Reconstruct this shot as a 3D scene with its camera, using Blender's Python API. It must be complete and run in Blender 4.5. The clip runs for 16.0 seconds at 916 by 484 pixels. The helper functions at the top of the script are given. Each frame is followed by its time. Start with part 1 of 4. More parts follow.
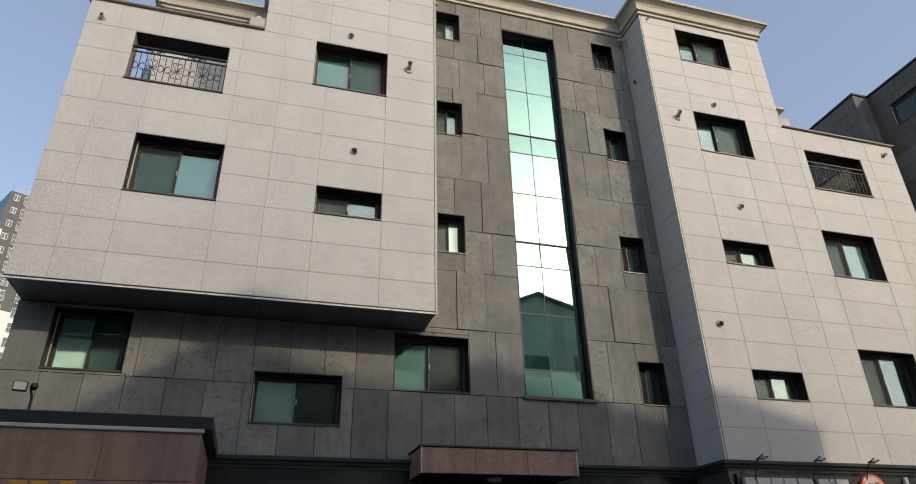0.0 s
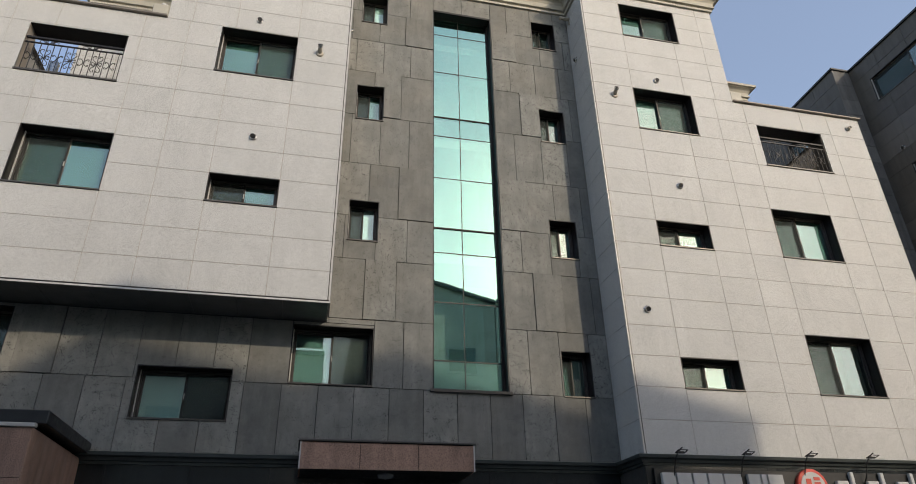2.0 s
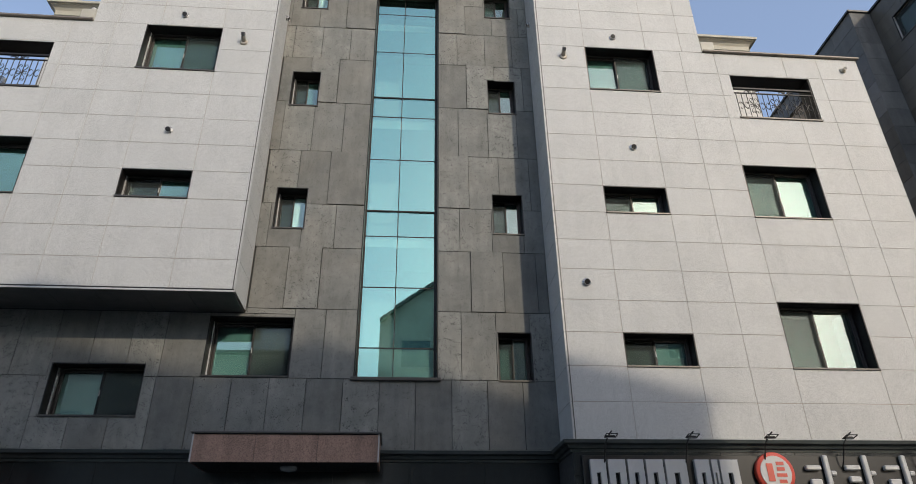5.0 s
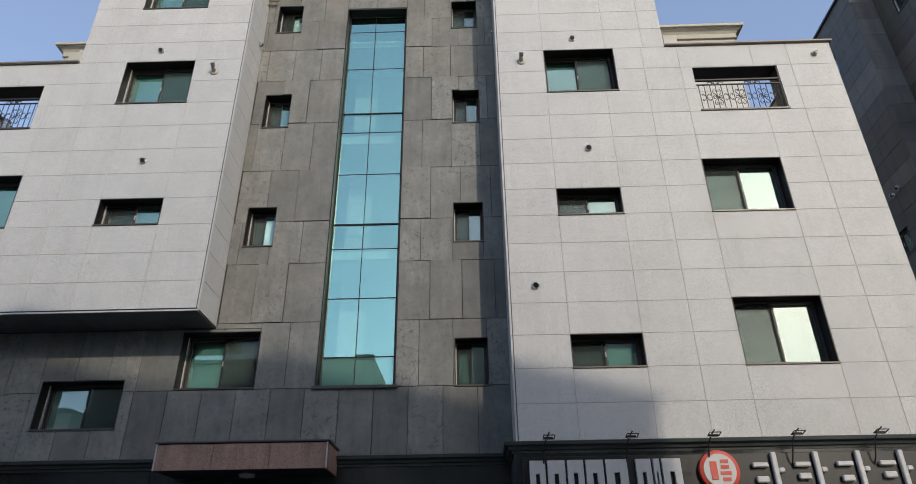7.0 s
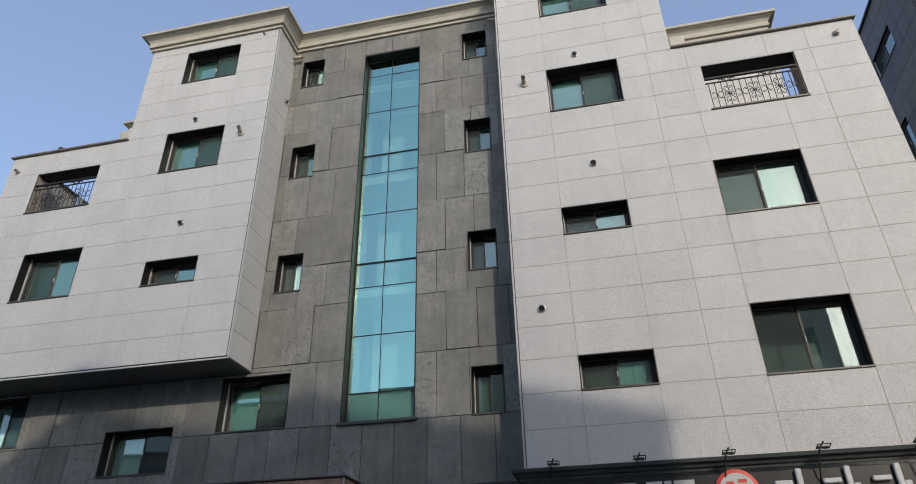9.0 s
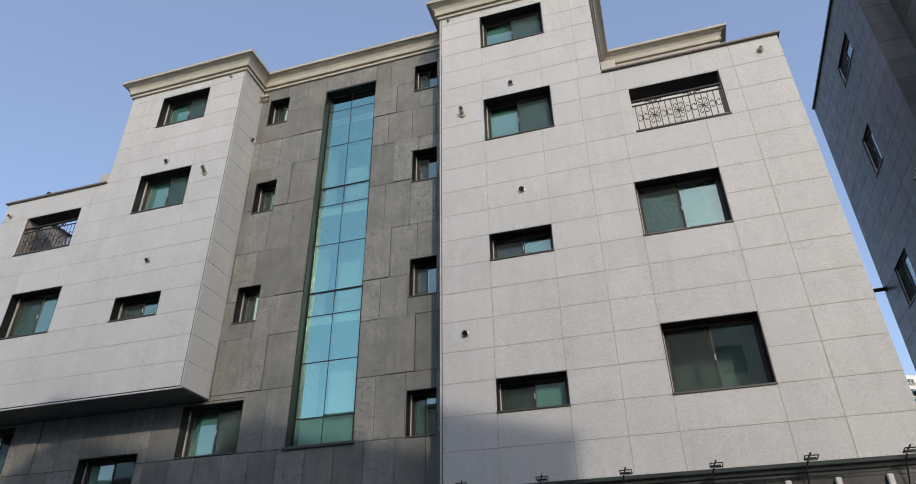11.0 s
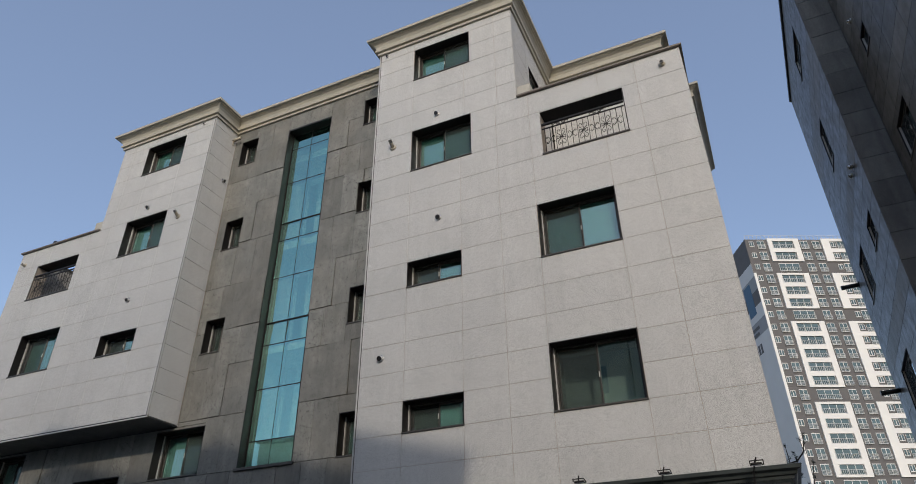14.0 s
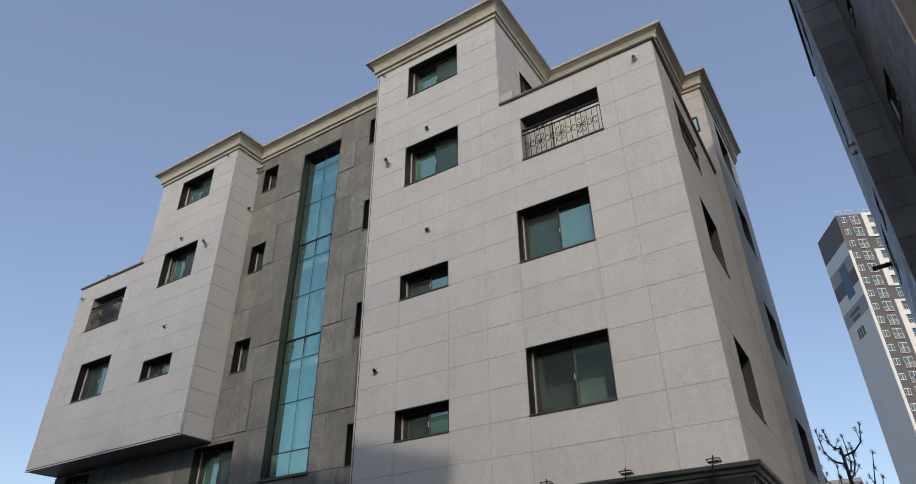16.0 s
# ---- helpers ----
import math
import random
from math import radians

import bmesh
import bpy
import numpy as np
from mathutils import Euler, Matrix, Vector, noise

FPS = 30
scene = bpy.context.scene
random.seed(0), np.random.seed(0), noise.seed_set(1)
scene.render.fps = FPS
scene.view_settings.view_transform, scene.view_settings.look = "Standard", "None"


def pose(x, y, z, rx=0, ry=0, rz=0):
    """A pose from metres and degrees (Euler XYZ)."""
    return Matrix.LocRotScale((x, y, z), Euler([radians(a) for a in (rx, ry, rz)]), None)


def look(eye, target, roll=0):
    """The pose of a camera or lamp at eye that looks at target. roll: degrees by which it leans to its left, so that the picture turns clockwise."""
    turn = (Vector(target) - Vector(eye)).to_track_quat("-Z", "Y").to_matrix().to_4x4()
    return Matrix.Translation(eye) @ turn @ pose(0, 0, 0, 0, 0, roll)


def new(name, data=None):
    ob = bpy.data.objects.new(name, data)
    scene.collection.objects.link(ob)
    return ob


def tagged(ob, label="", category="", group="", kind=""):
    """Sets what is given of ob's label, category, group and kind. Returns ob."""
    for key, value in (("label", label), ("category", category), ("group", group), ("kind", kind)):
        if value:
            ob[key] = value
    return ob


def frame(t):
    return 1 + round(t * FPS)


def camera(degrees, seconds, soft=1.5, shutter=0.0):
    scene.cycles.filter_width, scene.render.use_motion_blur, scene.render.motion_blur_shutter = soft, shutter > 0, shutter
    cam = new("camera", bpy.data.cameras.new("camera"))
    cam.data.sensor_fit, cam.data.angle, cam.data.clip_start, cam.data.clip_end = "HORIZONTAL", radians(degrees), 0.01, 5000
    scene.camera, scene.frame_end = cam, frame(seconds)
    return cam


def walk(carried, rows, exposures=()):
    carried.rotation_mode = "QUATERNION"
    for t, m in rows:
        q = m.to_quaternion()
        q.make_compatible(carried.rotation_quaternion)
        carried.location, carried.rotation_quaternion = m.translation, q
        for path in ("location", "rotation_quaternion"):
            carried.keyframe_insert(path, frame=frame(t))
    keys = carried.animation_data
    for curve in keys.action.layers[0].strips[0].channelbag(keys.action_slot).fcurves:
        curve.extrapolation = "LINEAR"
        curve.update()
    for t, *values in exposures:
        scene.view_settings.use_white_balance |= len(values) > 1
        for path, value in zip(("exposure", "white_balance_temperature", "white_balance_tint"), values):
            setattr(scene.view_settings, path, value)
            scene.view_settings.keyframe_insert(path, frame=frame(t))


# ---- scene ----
cam = camera(68.9, 16.0, soft=0.9)
PATH = [
    (0, (-0.018, 0.36, 1.996), (0.498, 2.06, 2.914), -1.3),
    (0.5, (0.604, 0.418, 2.046), (1.083, 2.129, 2.965), -1.3),
    (1, (1.224, 0.409, 2.007), (1.675, 2.123, 2.933), -1.3),
    (1.5, (1.867, 0.411, 1.973), (2.289, 2.131, 2.902), -1.2),
    (2, (2.522, 0.43, 1.93), (2.935, 2.152, 2.86), -1.1),
    (2.5, (3.089, 0.57, 1.891), (3.467, 2.299, 2.823), -1.0),
    (3, (3.631, 0.657, 1.867), (3.976, 2.389, 2.804), -1.0),
    (3.5, (4.141, 0.794, 1.816), (4.428, 2.538, 2.753), -1.0),
    (4, (4.641, 0.936, 1.821), (4.883, 2.686, 2.758), -0.9),
    (6.5, (7.094, 0.427, 1.838), (7.107, 2.19, 2.782), -0.8),
    (7, (7.619, 0.365, 1.812), (7.584, 2.13, 2.752), -0.8),
    (7.5, (8.086, 0.388, 1.817), (8.002, 2.146, 2.765), -0.8),
    (8, (8.489, 0.355, 1.85), (8.309, 2.099, 2.812), -1.0),
    (8.5, (8.979, 0.408, 1.858), (8.703, 2.131, 2.835), -1.2),
    (8.7, (9.203, 0.402, 1.852), (8.892, 2.113, 2.84), -1.2),
    (11, (11.825, 0.377, 1.808), (11.34, 2.018, 2.844), -1.0),
    (11.5, (12.407, 0.39, 1.809), (11.896, 2.022, 2.846), -0.9),
    (12, (12.979, 0.484, 1.807), (12.429, 2.1, 2.849), -0.8),
    (12.5, (13.544, 0.511, 1.828), (12.967, 2.117, 2.871), -0.7),
    (13, (14.087, 0.545, 1.827), (13.457, 2.131, 2.871), -0.8),
    (13.5, (14.619, 0.62, 1.832), (13.962, 2.195, 2.875), -0.7),
    (14, (15.12, 0.66, 1.834), (14.422, 2.218, 2.877), -0.7),
    (14.5, (15.576, 0.799, 1.861), (14.8, 2.321, 2.902), -0.9),
    (15, (16.071, 0.902, 1.83), (15.231, 2.385, 2.877), -0.9),
    (15.5, (16.551, 1.074, 1.801), (15.659, 2.529, 2.844), -0.7),
    (16, (17.01, 1.244, 1.806), (16.098, 2.683, 2.854), -0.7),
]
EXPOSURES = [(0.0, -0.1, 7850, 11), (4.0, -0.04, 7350, 10), (8.5, -0.1, 6900, 10.5), (11.0, -0.11, 6900, 11), (12.0, -0.16, 6950, 11), (12.7, -0.33, 7000, 10.5), (16.0, -0.46, 7050, 12)]
walk(cam, [(t, look(eye, target, roll)) for t, eye, target, roll in PATH], EXPOSURES)
# ---- light ----
SUN = Vector((0.421, -0.790, 0.446)).normalized()
world = bpy.data.worlds.new("sky")
scene.world = world
world.use_nodes = True
wn = world.node_tree
sky = wn.nodes.new("ShaderNodeTexSky")
sky.sky_type, sky.sun_disc = "NISHITA", False
sky.sun_elevation, sky.sun_rotation = math.asin(SUN.z), math.atan2(SUN.x, SUN.y)
sky.altitude, sky.air_density, sky.dust_density, sky.ozone_density = 50, 1.0, 1.35, 2.3
haze = wn.nodes.new("ShaderNodeMix")          # a thin even haze over the clear sky
haze.data_type = "RGBA"
haze.inputs[0].default_value, haze.inputs[7].default_value = 0.42, (1.10, 1.45, 2.34, 1)
wn.links.new(sky.outputs[0], haze.inputs[6])
wn.links.new(haze.outputs[2], wn.nodes["Background"].inputs[0])
wn.nodes["Background"].inputs[1].default_value = 0.31
sun = new("sun", bpy.data.lights.new("sun", "SUN"))
sun.data.energy, sun.data.angle, sun.data.color = 2.08, radians(1.1), (1.0, 0.93, 0.83)
sun.matrix_world = look(SUN * 60, (0, 0, 0))


# ---- materials ----
class Mat:
    """A node material with a small toolbox."""

    def __init__(self, name, rough=0.7, metal=0.0, spec=0.5):
        self.m = bpy.data.materials.new(name)
        self.m.use_nodes = True
        self.t = self.m.node_tree
        self.b = self.t.nodes["Principled BSDF"]
        self.b.inputs["Roughness"].default_value = rough
        self.b.inputs["Metallic"].default_value = metal
        self.b.inputs["Specular IOR Level"].default_value = spec
        self.pos = self.t.nodes.new("ShaderNodeNewGeometry").outputs["Position"]

    def link(self, a, b):
        self.t.links.new(a, b)

    def noise(self, scale, detail=3.0, rough=0.6, vec=None, stretch=None):
        n = self.t.nodes.new("ShaderNodeTexNoise")
        n.inputs["Scale"].default_value, n.inputs["Detail"].default_value = scale, detail
        n.inputs["Roughness"].default_value = rough
        src = vec or self.pos
        if stretch:
            mp = self.t.nodes.new("ShaderNodeMapping")
            mp.inputs["Scale"].default_value = stretch
            self.link(src, mp.inputs[0])
            src = mp.outputs[0]
        self.link(src, n.inputs["Vector"])
        return n.outputs[0]

    def voronoi(self, scale, feature="F1"):
        n = self.t.nodes.new("ShaderNodeTexVoronoi")
        n.feature = feature
        n.inputs["Scale"].default_value = scale
        self.link(self.pos, n.inputs["Vector"])
        return n.outputs["Distance"]

    def ramp(self, fac, *stops):
        r = self.t.nodes.new("ShaderNodeValToRGB")
        while len(r.color_ramp.elements) < len(stops):
            r.color_ramp.elements.new(0.5)
        for e, (p, c) in zip(r.color_ramp.elements, stops):
            e.position, e.color = p, (*c, 1) if len(c) == 3 else (c[0], c[0], c[0], 1)
        self.link(fac, r.inputs[0])
        return r.outputs[0]

    def mix(self, a, b, fac=1.0, mode="MULTIPLY"):
        n = self.t.nodes.new("ShaderNodeMix")
        n.data_type, n.blend_type = "RGBA", mode
        for sock, v in ((n.inputs[0], fac), (n.inputs[6], a), (n.inputs[7], b)):
            if isinstance(v, bpy.types.NodeSocket):
                self.link(v, sock)
            else:
                sock.default_value = v if isinstance(v, (int, float)) else (*v, 1)
        return n.outputs[2]

    def each(self, lo, hi):
        """A brightness that differs from piece to piece."""
        o = self.t.nodes.new("ShaderNodeObjectInfo")
        return self.ramp(o.outputs["Random"], (0, (lo,)), (1, (hi,)))

    def bump(self, height, strength=0.3, distance=0.01):
        n = self.t.nodes.new("ShaderNodeBump")
        n.inputs["Strength"].default_value, n.inputs["Distance"].default_value = strength, distance
        self.link(height, n.inputs["Height"])
        self.link(n.outputs[0], self.b.inputs["Normal"])

    def colour(self, c):
        if isinstance(c, bpy.types.NodeSocket):
            self.link(c, self.b.inputs[0])
        else:
            self.b.inputs[0].default_value = (*c, 1)
        return self

    def rough(self, s):
        self.link(s, self.b.inputs["Roughness"])


def granite(name, base, speck, rough, tint=0.06, stain=0.12, grain=150.0, streak=0.7):
    """Speckled stone: crystals, soft mottling, faint run-off streaks and a tone of its own for each slab."""
    k = Mat(name, rough)
    fine = k.noise(grain, 2, 0.7)
    c = k.ramp(fine, (0.32, tuple(v * (1 - speck) for v in base)), (0.5, base), (0.7, tuple(min(1, v * (1 + speck * 0.6)) for v in base)))
    c = k.mix(c, k.ramp(k.noise(1.3, 4), (0.3, (1 - stain,)), (0.7, (1.0,))))
    c = k.mix(c, k.ramp(k.noise(2.2, 3, 0.6, None, (3.0, 3.0, 0.25)), (0.35, (1 - stain * streak,)), (0.6, (1.0,))))
    c = k.mix(c, k.each(1 - tint, 1.0))
    k.colour(c)
    k.bump(fine, 0.12, 0.004)
    k.rough(k.ramp(k.noise(4.0, 3), (0.3, (max(0.03, rough - 0.1),)), (0.7, (min(1, rough + 0.1),))))
    return k.m


white_stone = granite("pale_granite", (0.530, 0.528, 0.510), 0.52, 0.62, 0.05, 0.09, 105, 0.6)
pink_stone = granite("red_granite", (0.44, 0.262, 0.19), 0.5, 0.5, 0.12, 0.35, 70)
black_stone = granite("polished_black_granite", (0.022, 0.027, 0.028), 0.4, 0.16, 0.2, 0.2, 140)
grey_polish = granite("polished_grey_granite", (0.128, 0.116, 0.100), 0.3, 0.38, 0.14, 0.2, 140)
grey_polish.node_tree.nodes["Principled BSDF"].inputs["Specular IOR Level"].default_value = 0.22
grey_flamed = granite("flamed_grey_granite", (0.23, 0.225, 0.215), 0.5, 0.8, 0.4, 0.3, 90)
beige_band = granite("honed_beige_granite", (0.16, 0.145, 0.125), 0.25, 0.5, 0.1, 0.2, 140)


def basalt():
    """Dark volcanic stone with scattered pores, its tone and density of pores unlike from slab to slab."""
    k = Mat("basalt", 0.78)
    big = k.noise(1.6, 5, 0.62)
    c = k.ramp(big, (0.28, (0.172, 0.176, 0.163)), (0.5, (0.218, 0.220, 0.203)), (0.72, (0.268, 0.266, 0.242)))
    c = k.mix(c, k.ramp(k.noise(95, 4, 0.8), (0.32, (0.66,)), (0.68, (1.22,))))
    c = k.mix(c, k.ramp(k.noise(5.0, 4, 0.65), (0.3, (0.86,)), (0.68, (1.06,))))
    c = k.mix(c, k.each(0.74, 1.16))
    brown = k.ramp(k.noise(0.7, 2), (0.45, (0.0,)), (0.72, (0.22,)))
    c = k.mix(c, (0.22, 0.185, 0.135), brown, "MIX")
    run = k.ramp(k.noise(2.4, 3, 0.6, None, (2.6, 2.6, 0.3)), (0.36, (0.86,)), (0.6, (1.0,)))
    c = k.mix(c, run)
    # pores: small dark pits, each of its own size, crowded in some slabs and rare in others
    crowd = k.mix(k.each(0.22, 0.38), k.ramp(k.noise(13, 2), (0.36, (0.25,)), (0.62, (1.15,))))
    shape = k.mix(k.voronoi(50), k.noise(130, 2), 0.18, "MIX")
    n = k.t.nodes.new("ShaderNodeMath")
    n.operation = "LESS_THAN"
    k.link(shape, n.inputs[0])
    k.link(crowd, n.inputs[1])
    c = k.mix(c, (0.028, 0.028, 0.026), n.outputs[0], "MIX")
    k.colour(c)
    inv = k.t.nodes.new("ShaderNodeMath")
    inv.operation = "SUBTRACT"
    inv.inputs[0].default_value = 1.0
    k.link(n.outputs[0], inv.inputs[1])
    k.bump(inv.outputs[0], 0.4, 0.006)
    return k.m


def plain(name, c, rough=0.5, metal=0.0, vary=0.15, scale=6.0, spec=0.5):
    k = Mat(name, rough, metal, spec)
    k.colour(k.mix(c, k.ramp(k.noise(scale, 4), (0.3, (1 - vary,)), (0.7, (1.0,)))))
    k.rough(k.ramp(k.noise(scale * 3, 3), (0.3, (max(0.02, rough - 0.07),)), (0.7, (min(1.0, rough + 0.1),))))
    return k.m


def coated_glass(name, mirror, body, amount, rough=0.015):
    """Tinted glass with a reflecting coat: part mirror, part see-through, faintly wavy."""
    k = Mat(name, rough)
    k.b.inputs["Base Color"].default_value = (*body, 1)
    k.b.inputs["Transmission Weight"].default_value = 1.0
    k.b.inputs["IOR"].default_value = 1.45
    g = k.t.nodes.new("ShaderNodeBsdfGlossy")
    g.inputs["Color"].default_value = (*mirror, 1)
    g.inputs["Roughness"].default_value = rough
    mx = k.t.nodes.new("ShaderNodeMixShader")
    mx.inputs[0].default_value = amount
    k.link(k.b.outputs[0], mx.inputs[1])
    k.link(g.outputs[0], mx.inputs[2])
    k.link(mx.outputs[0], k.t.nodes["Material Output"].inputs[0])
    w = k.t.nodes.new("ShaderNodeBump")
    w.inputs["Strength"].default_value, w.inputs["Distance"].default_value = 0.02, 0.02
    k.link(k.noise(1.7, 2), w.inputs["Height"])
    k.link(w.outputs[0], g.inputs["Normal"])
    return k.m


basalt_stone = basalt()
mortar = plain("joint_mortar", (0.36, 0.313, 0.265), 0.9)
dark_mortar = plain("dark_joint", (0.05, 0.05, 0.048), 0.9)
concrete = plain("concrete", (0.35, 0.34, 0.32), 0.9, 0, 0.25, 2.0)
cornice_paint = plain("cream_cornice_paint", (0.46, 0.435, 0.365), 0.6, 0, 0.2, 2.5)
coping_metal = plain("brown_grey_coping", (0.20, 0.175, 0.15), 0.5, 0.2)
trim_metal = plain("aluminium_trim", (0.50, 0.48, 0.45), 0.6, 0.1)
bead_white = plain("pale_corner_bead", (0.50, 0.49, 0.47), 0.45, 0.1)
frame_metal = plain("dark_bronze_frame", (0.055, 0.047, 0.041), 0.38, 0.25)
liner_metal = plain("black_brown_reveal", (0.014, 0.012, 0.011), 0.45, 0.2)
sill_metal = plain("grey_brown_sill", (0.085, 0.078, 0.07), 0.4, 0.4)
iron = plain("black_wrought_iron", (0.016, 0.015, 0.015), 0.5, 0.3)
steel = plain("stainless_steel", (0.55, 0.54, 0.52), 0.25, 1.0)
dull_pipe = plain("weathered_pipe", (0.42, 0.38, 0.31), 0.5, 0.3)
soffit_metal = plain("grey_soffit_sheet", (0.14, 0.14, 0.135), 0.45, 0.1, 0.2, 1.5)
ledge_metal = plain("grey_green_ledge", (0.06, 0.072, 0.07), 0.38, 0.2, 0.3, 2.0)
roof_metal = plain("black_roof_sheet", (0.02, 0.021, 0.022), 0.4, 0.2, 0.3)
black_plastic = plain("black_plastic", (0.012, 0.012, 0.012), 0.4)
sign_black = plain("black_sign_panel", (0.008, 0.008, 0.008), 0.35)
sign_white = plain("white_sign_acrylic", (0.50, 0.50, 0.49), 0.35, 0, 0.08)
sign_red = plain("red_sign_acrylic", (0.58, 0.075, 0.045), 0.35, 0, 0.1)
gold = plain("gilt_metal", (0.72, 0.36, 0.06), 0.4, 0.25)
lamp_face = plain("frosted_glass", (0.34, 0.36, 0.36), 0.15)
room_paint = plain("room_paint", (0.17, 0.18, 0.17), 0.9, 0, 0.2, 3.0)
stair_paint = plain("white_stair_paint", (0.74, 0.76, 0.74), 0.9, 0, 0.1, 3.0)
film = plain("frosted_window_film", (0.082, 0.160, 0.150), 0.7, 0, 0.22, 2.5)
blind = plain("white_blind", (0.62, 0.65, 0.65), 0.8, 0, 0.06, 8.0)
screen_mesh = plain("insect_screen", (0.075, 0.085, 0.075), 0.8, 0, 0.15, 4.0)
pane_glass = coated_glass("window_glass", (0.76, 0.85, 0.82), (0.60, 0.83, 0.78), 0.13)
strip_glass = coated_glass("coated_curtain_wall_glass", (0.41, 0.72, 0.64), (0.54, 0.82, 0.77), 0.56)
vent_glass = coated_glass("low_mirror_vent_glass", (0.42, 0.72, 0.66), (0.50, 0.82, 0.79), 0.34)
k = Mat("insect_screen_net", 0.8)
k.colour((0.016, 0.024, 0.023))
net, clear = k.t.nodes.new("ShaderNodeMixShader"), k.t.nodes.new("ShaderNodeBsdfTransparent")
net.inputs[0].default_value = 0.34
k.link(clear.outputs[0], net.inputs[1])
k.link(k.b.outputs[0], net.inputs[2])
k.link(net.outputs[0], k.t.nodes["Material Output"].inputs[0])
screen_net = k.m
asphalt = plain("asphalt", (0.05, 0.05, 0.052), 0.9, 0, 0.3, 1.0)
paving = plain("paving_concrete", (0.28, 0.27, 0.25), 0.85, 0, 0.25, 1.5)
earth = plain("earth", (0.16, 0.14, 0.11), 0.95, 0, 0.3, 0.2)
roof_tile = plain("grey_roof_sheet", (0.10, 0.11, 0.115), 0.6, 0, 0.25, 1.0)
house_wall = plain("weathered_cream_render", (0.60, 0.57, 0.50), 0.85, 0, 0.3, 1.2)
tower_white = plain("white_tower_paint", (0.74, 0.745, 0.73), 0.8, 0, 0.05, 0.3)
tower_grey = plain("dark_grey_tower_paint", (0.12, 0.118, 0.12), 0.8, 0, 0.08, 0.3)
tower_mid = plain("mid_grey_tower_paint", (0.30, 0.31, 0.32), 0.8, 0, 0.08, 0.3)
tower_light = plain("light_grey_tower_paint", (0.62, 0.63, 0.62), 0.8, 0, 0.06, 0.3)
tower_blue = plain("blue_tower_panel", (0.035, 0.11, 0.19), 0.5)
tower_teal = plain("teal_tower_panel", (0.06, 0.24, 0.34), 0.5)
tower_green = plain("green_tower_panel", (0.04, 0.26, 0.16), 0.6)
tower_rail = plain("grey_white_rail_paint", (0.55, 0.57, 0.57), 0.5)
tower_pane = plain("tower_window_glass", (0.11, 0.17, 0.18), 0.12, 0.3, 0.3, 0.2)
bark = plain("pine_bark", (0.06, 0.045, 0.035), 0.9, 0, 0.4, 12)
needle = plain("pine_needles", (0.03, 0.042, 0.022), 0.8, 0, 0.4, 9)


# ---- building blocks of geometry ----
def quad_box(bm, x0, x1, y0, y1, z0, z1):
    vs = [bm.verts.new(p) for p in ((x0, y0, z0), (x1, y0, z0), (x1, y1, z0), (x0, y1, z0), (x0, y0, z1), (x1, y0, z1), (x1, y1, z1), (x0, y1, z1))]
    for f in ((0, 3, 2, 1), (4, 5, 6, 7), (0, 1, 5, 4), (1, 2, 6, 5), (2, 3, 7, 6), (3, 0, 4, 7)):
        bm.faces.new([vs[i] for i in f])
    return vs


def mesh_of(name, bm, material, smooth=False):
    bmesh.ops.recalc_face_normals(bm, faces=bm.faces)
    me = bpy.data.meshes.new(name)
    bm.to_mesh(me)
    bm.free()
    me.materials.append(material)
    if smooth:
        for p in me.polygons:
            p.use_smooth = True
    return me


def part(name, bm, material, parent, label="", smooth=False):
    ob = new(name, mesh_of(name, bm, material, smooth))
    ob.parent = parent
    return tagged(ob, label)


def structure(name, bm, material, label, category):
    return tagged(new(name, mesh_of(name, bm, material)), label, category, "", "structure")


def base(name, at, label, category, group="", kind=""):
    ob = new(name)
    ob.empty_display_size = 0.2
    ob.matrix_world = at if isinstance(at, Matrix) else Matrix.Translation(at)
    return tagged(ob, label, category, group, kind)


def boxes(*spans, bevel=0.0):
    bm = bmesh.new()
    for s in spans:
        quad_box(bm, *s)
    if bevel:
        bmesh.ops.bevel(bm, geom=bm.edges[:], offset=bevel, segments=1, affect="EDGES")
    return bm


def tube(bm, pts, r, sides=6, taper=1.0):
    """A round bar through the points."""
    pts = [Vector(p) for p in pts]
    rings = []
    for i, p in enumerate(pts):
        d = (pts[min(i + 1, len(pts) - 1)] - pts[max(i - 1, 0)]).normalized()
        a = d.orthogonal().normalized()
        b = d.cross(a)
        rr = r * (1 + (taper - 1) * i / max(1, len(pts) - 1))
        if rings:
            a = (prev - prev.dot(d) * d).normalized()
            b = d.cross(a)
        prev = a
        rings.append([bm.verts.new(p + rr * (math.cos(q) * a + math.sin(q) * b)) for q in (2 * math.pi * j / sides for j in range(sides))])
    for u, v in zip(rings, rings[1:]):
        for j in range(sides):
            bm.faces.new((u[j], u[(j + 1) % sides], v[(j + 1) % sides], v[j]))
    bm.faces.new(rings[0][::-1])
    bm.faces.new(rings[-1])


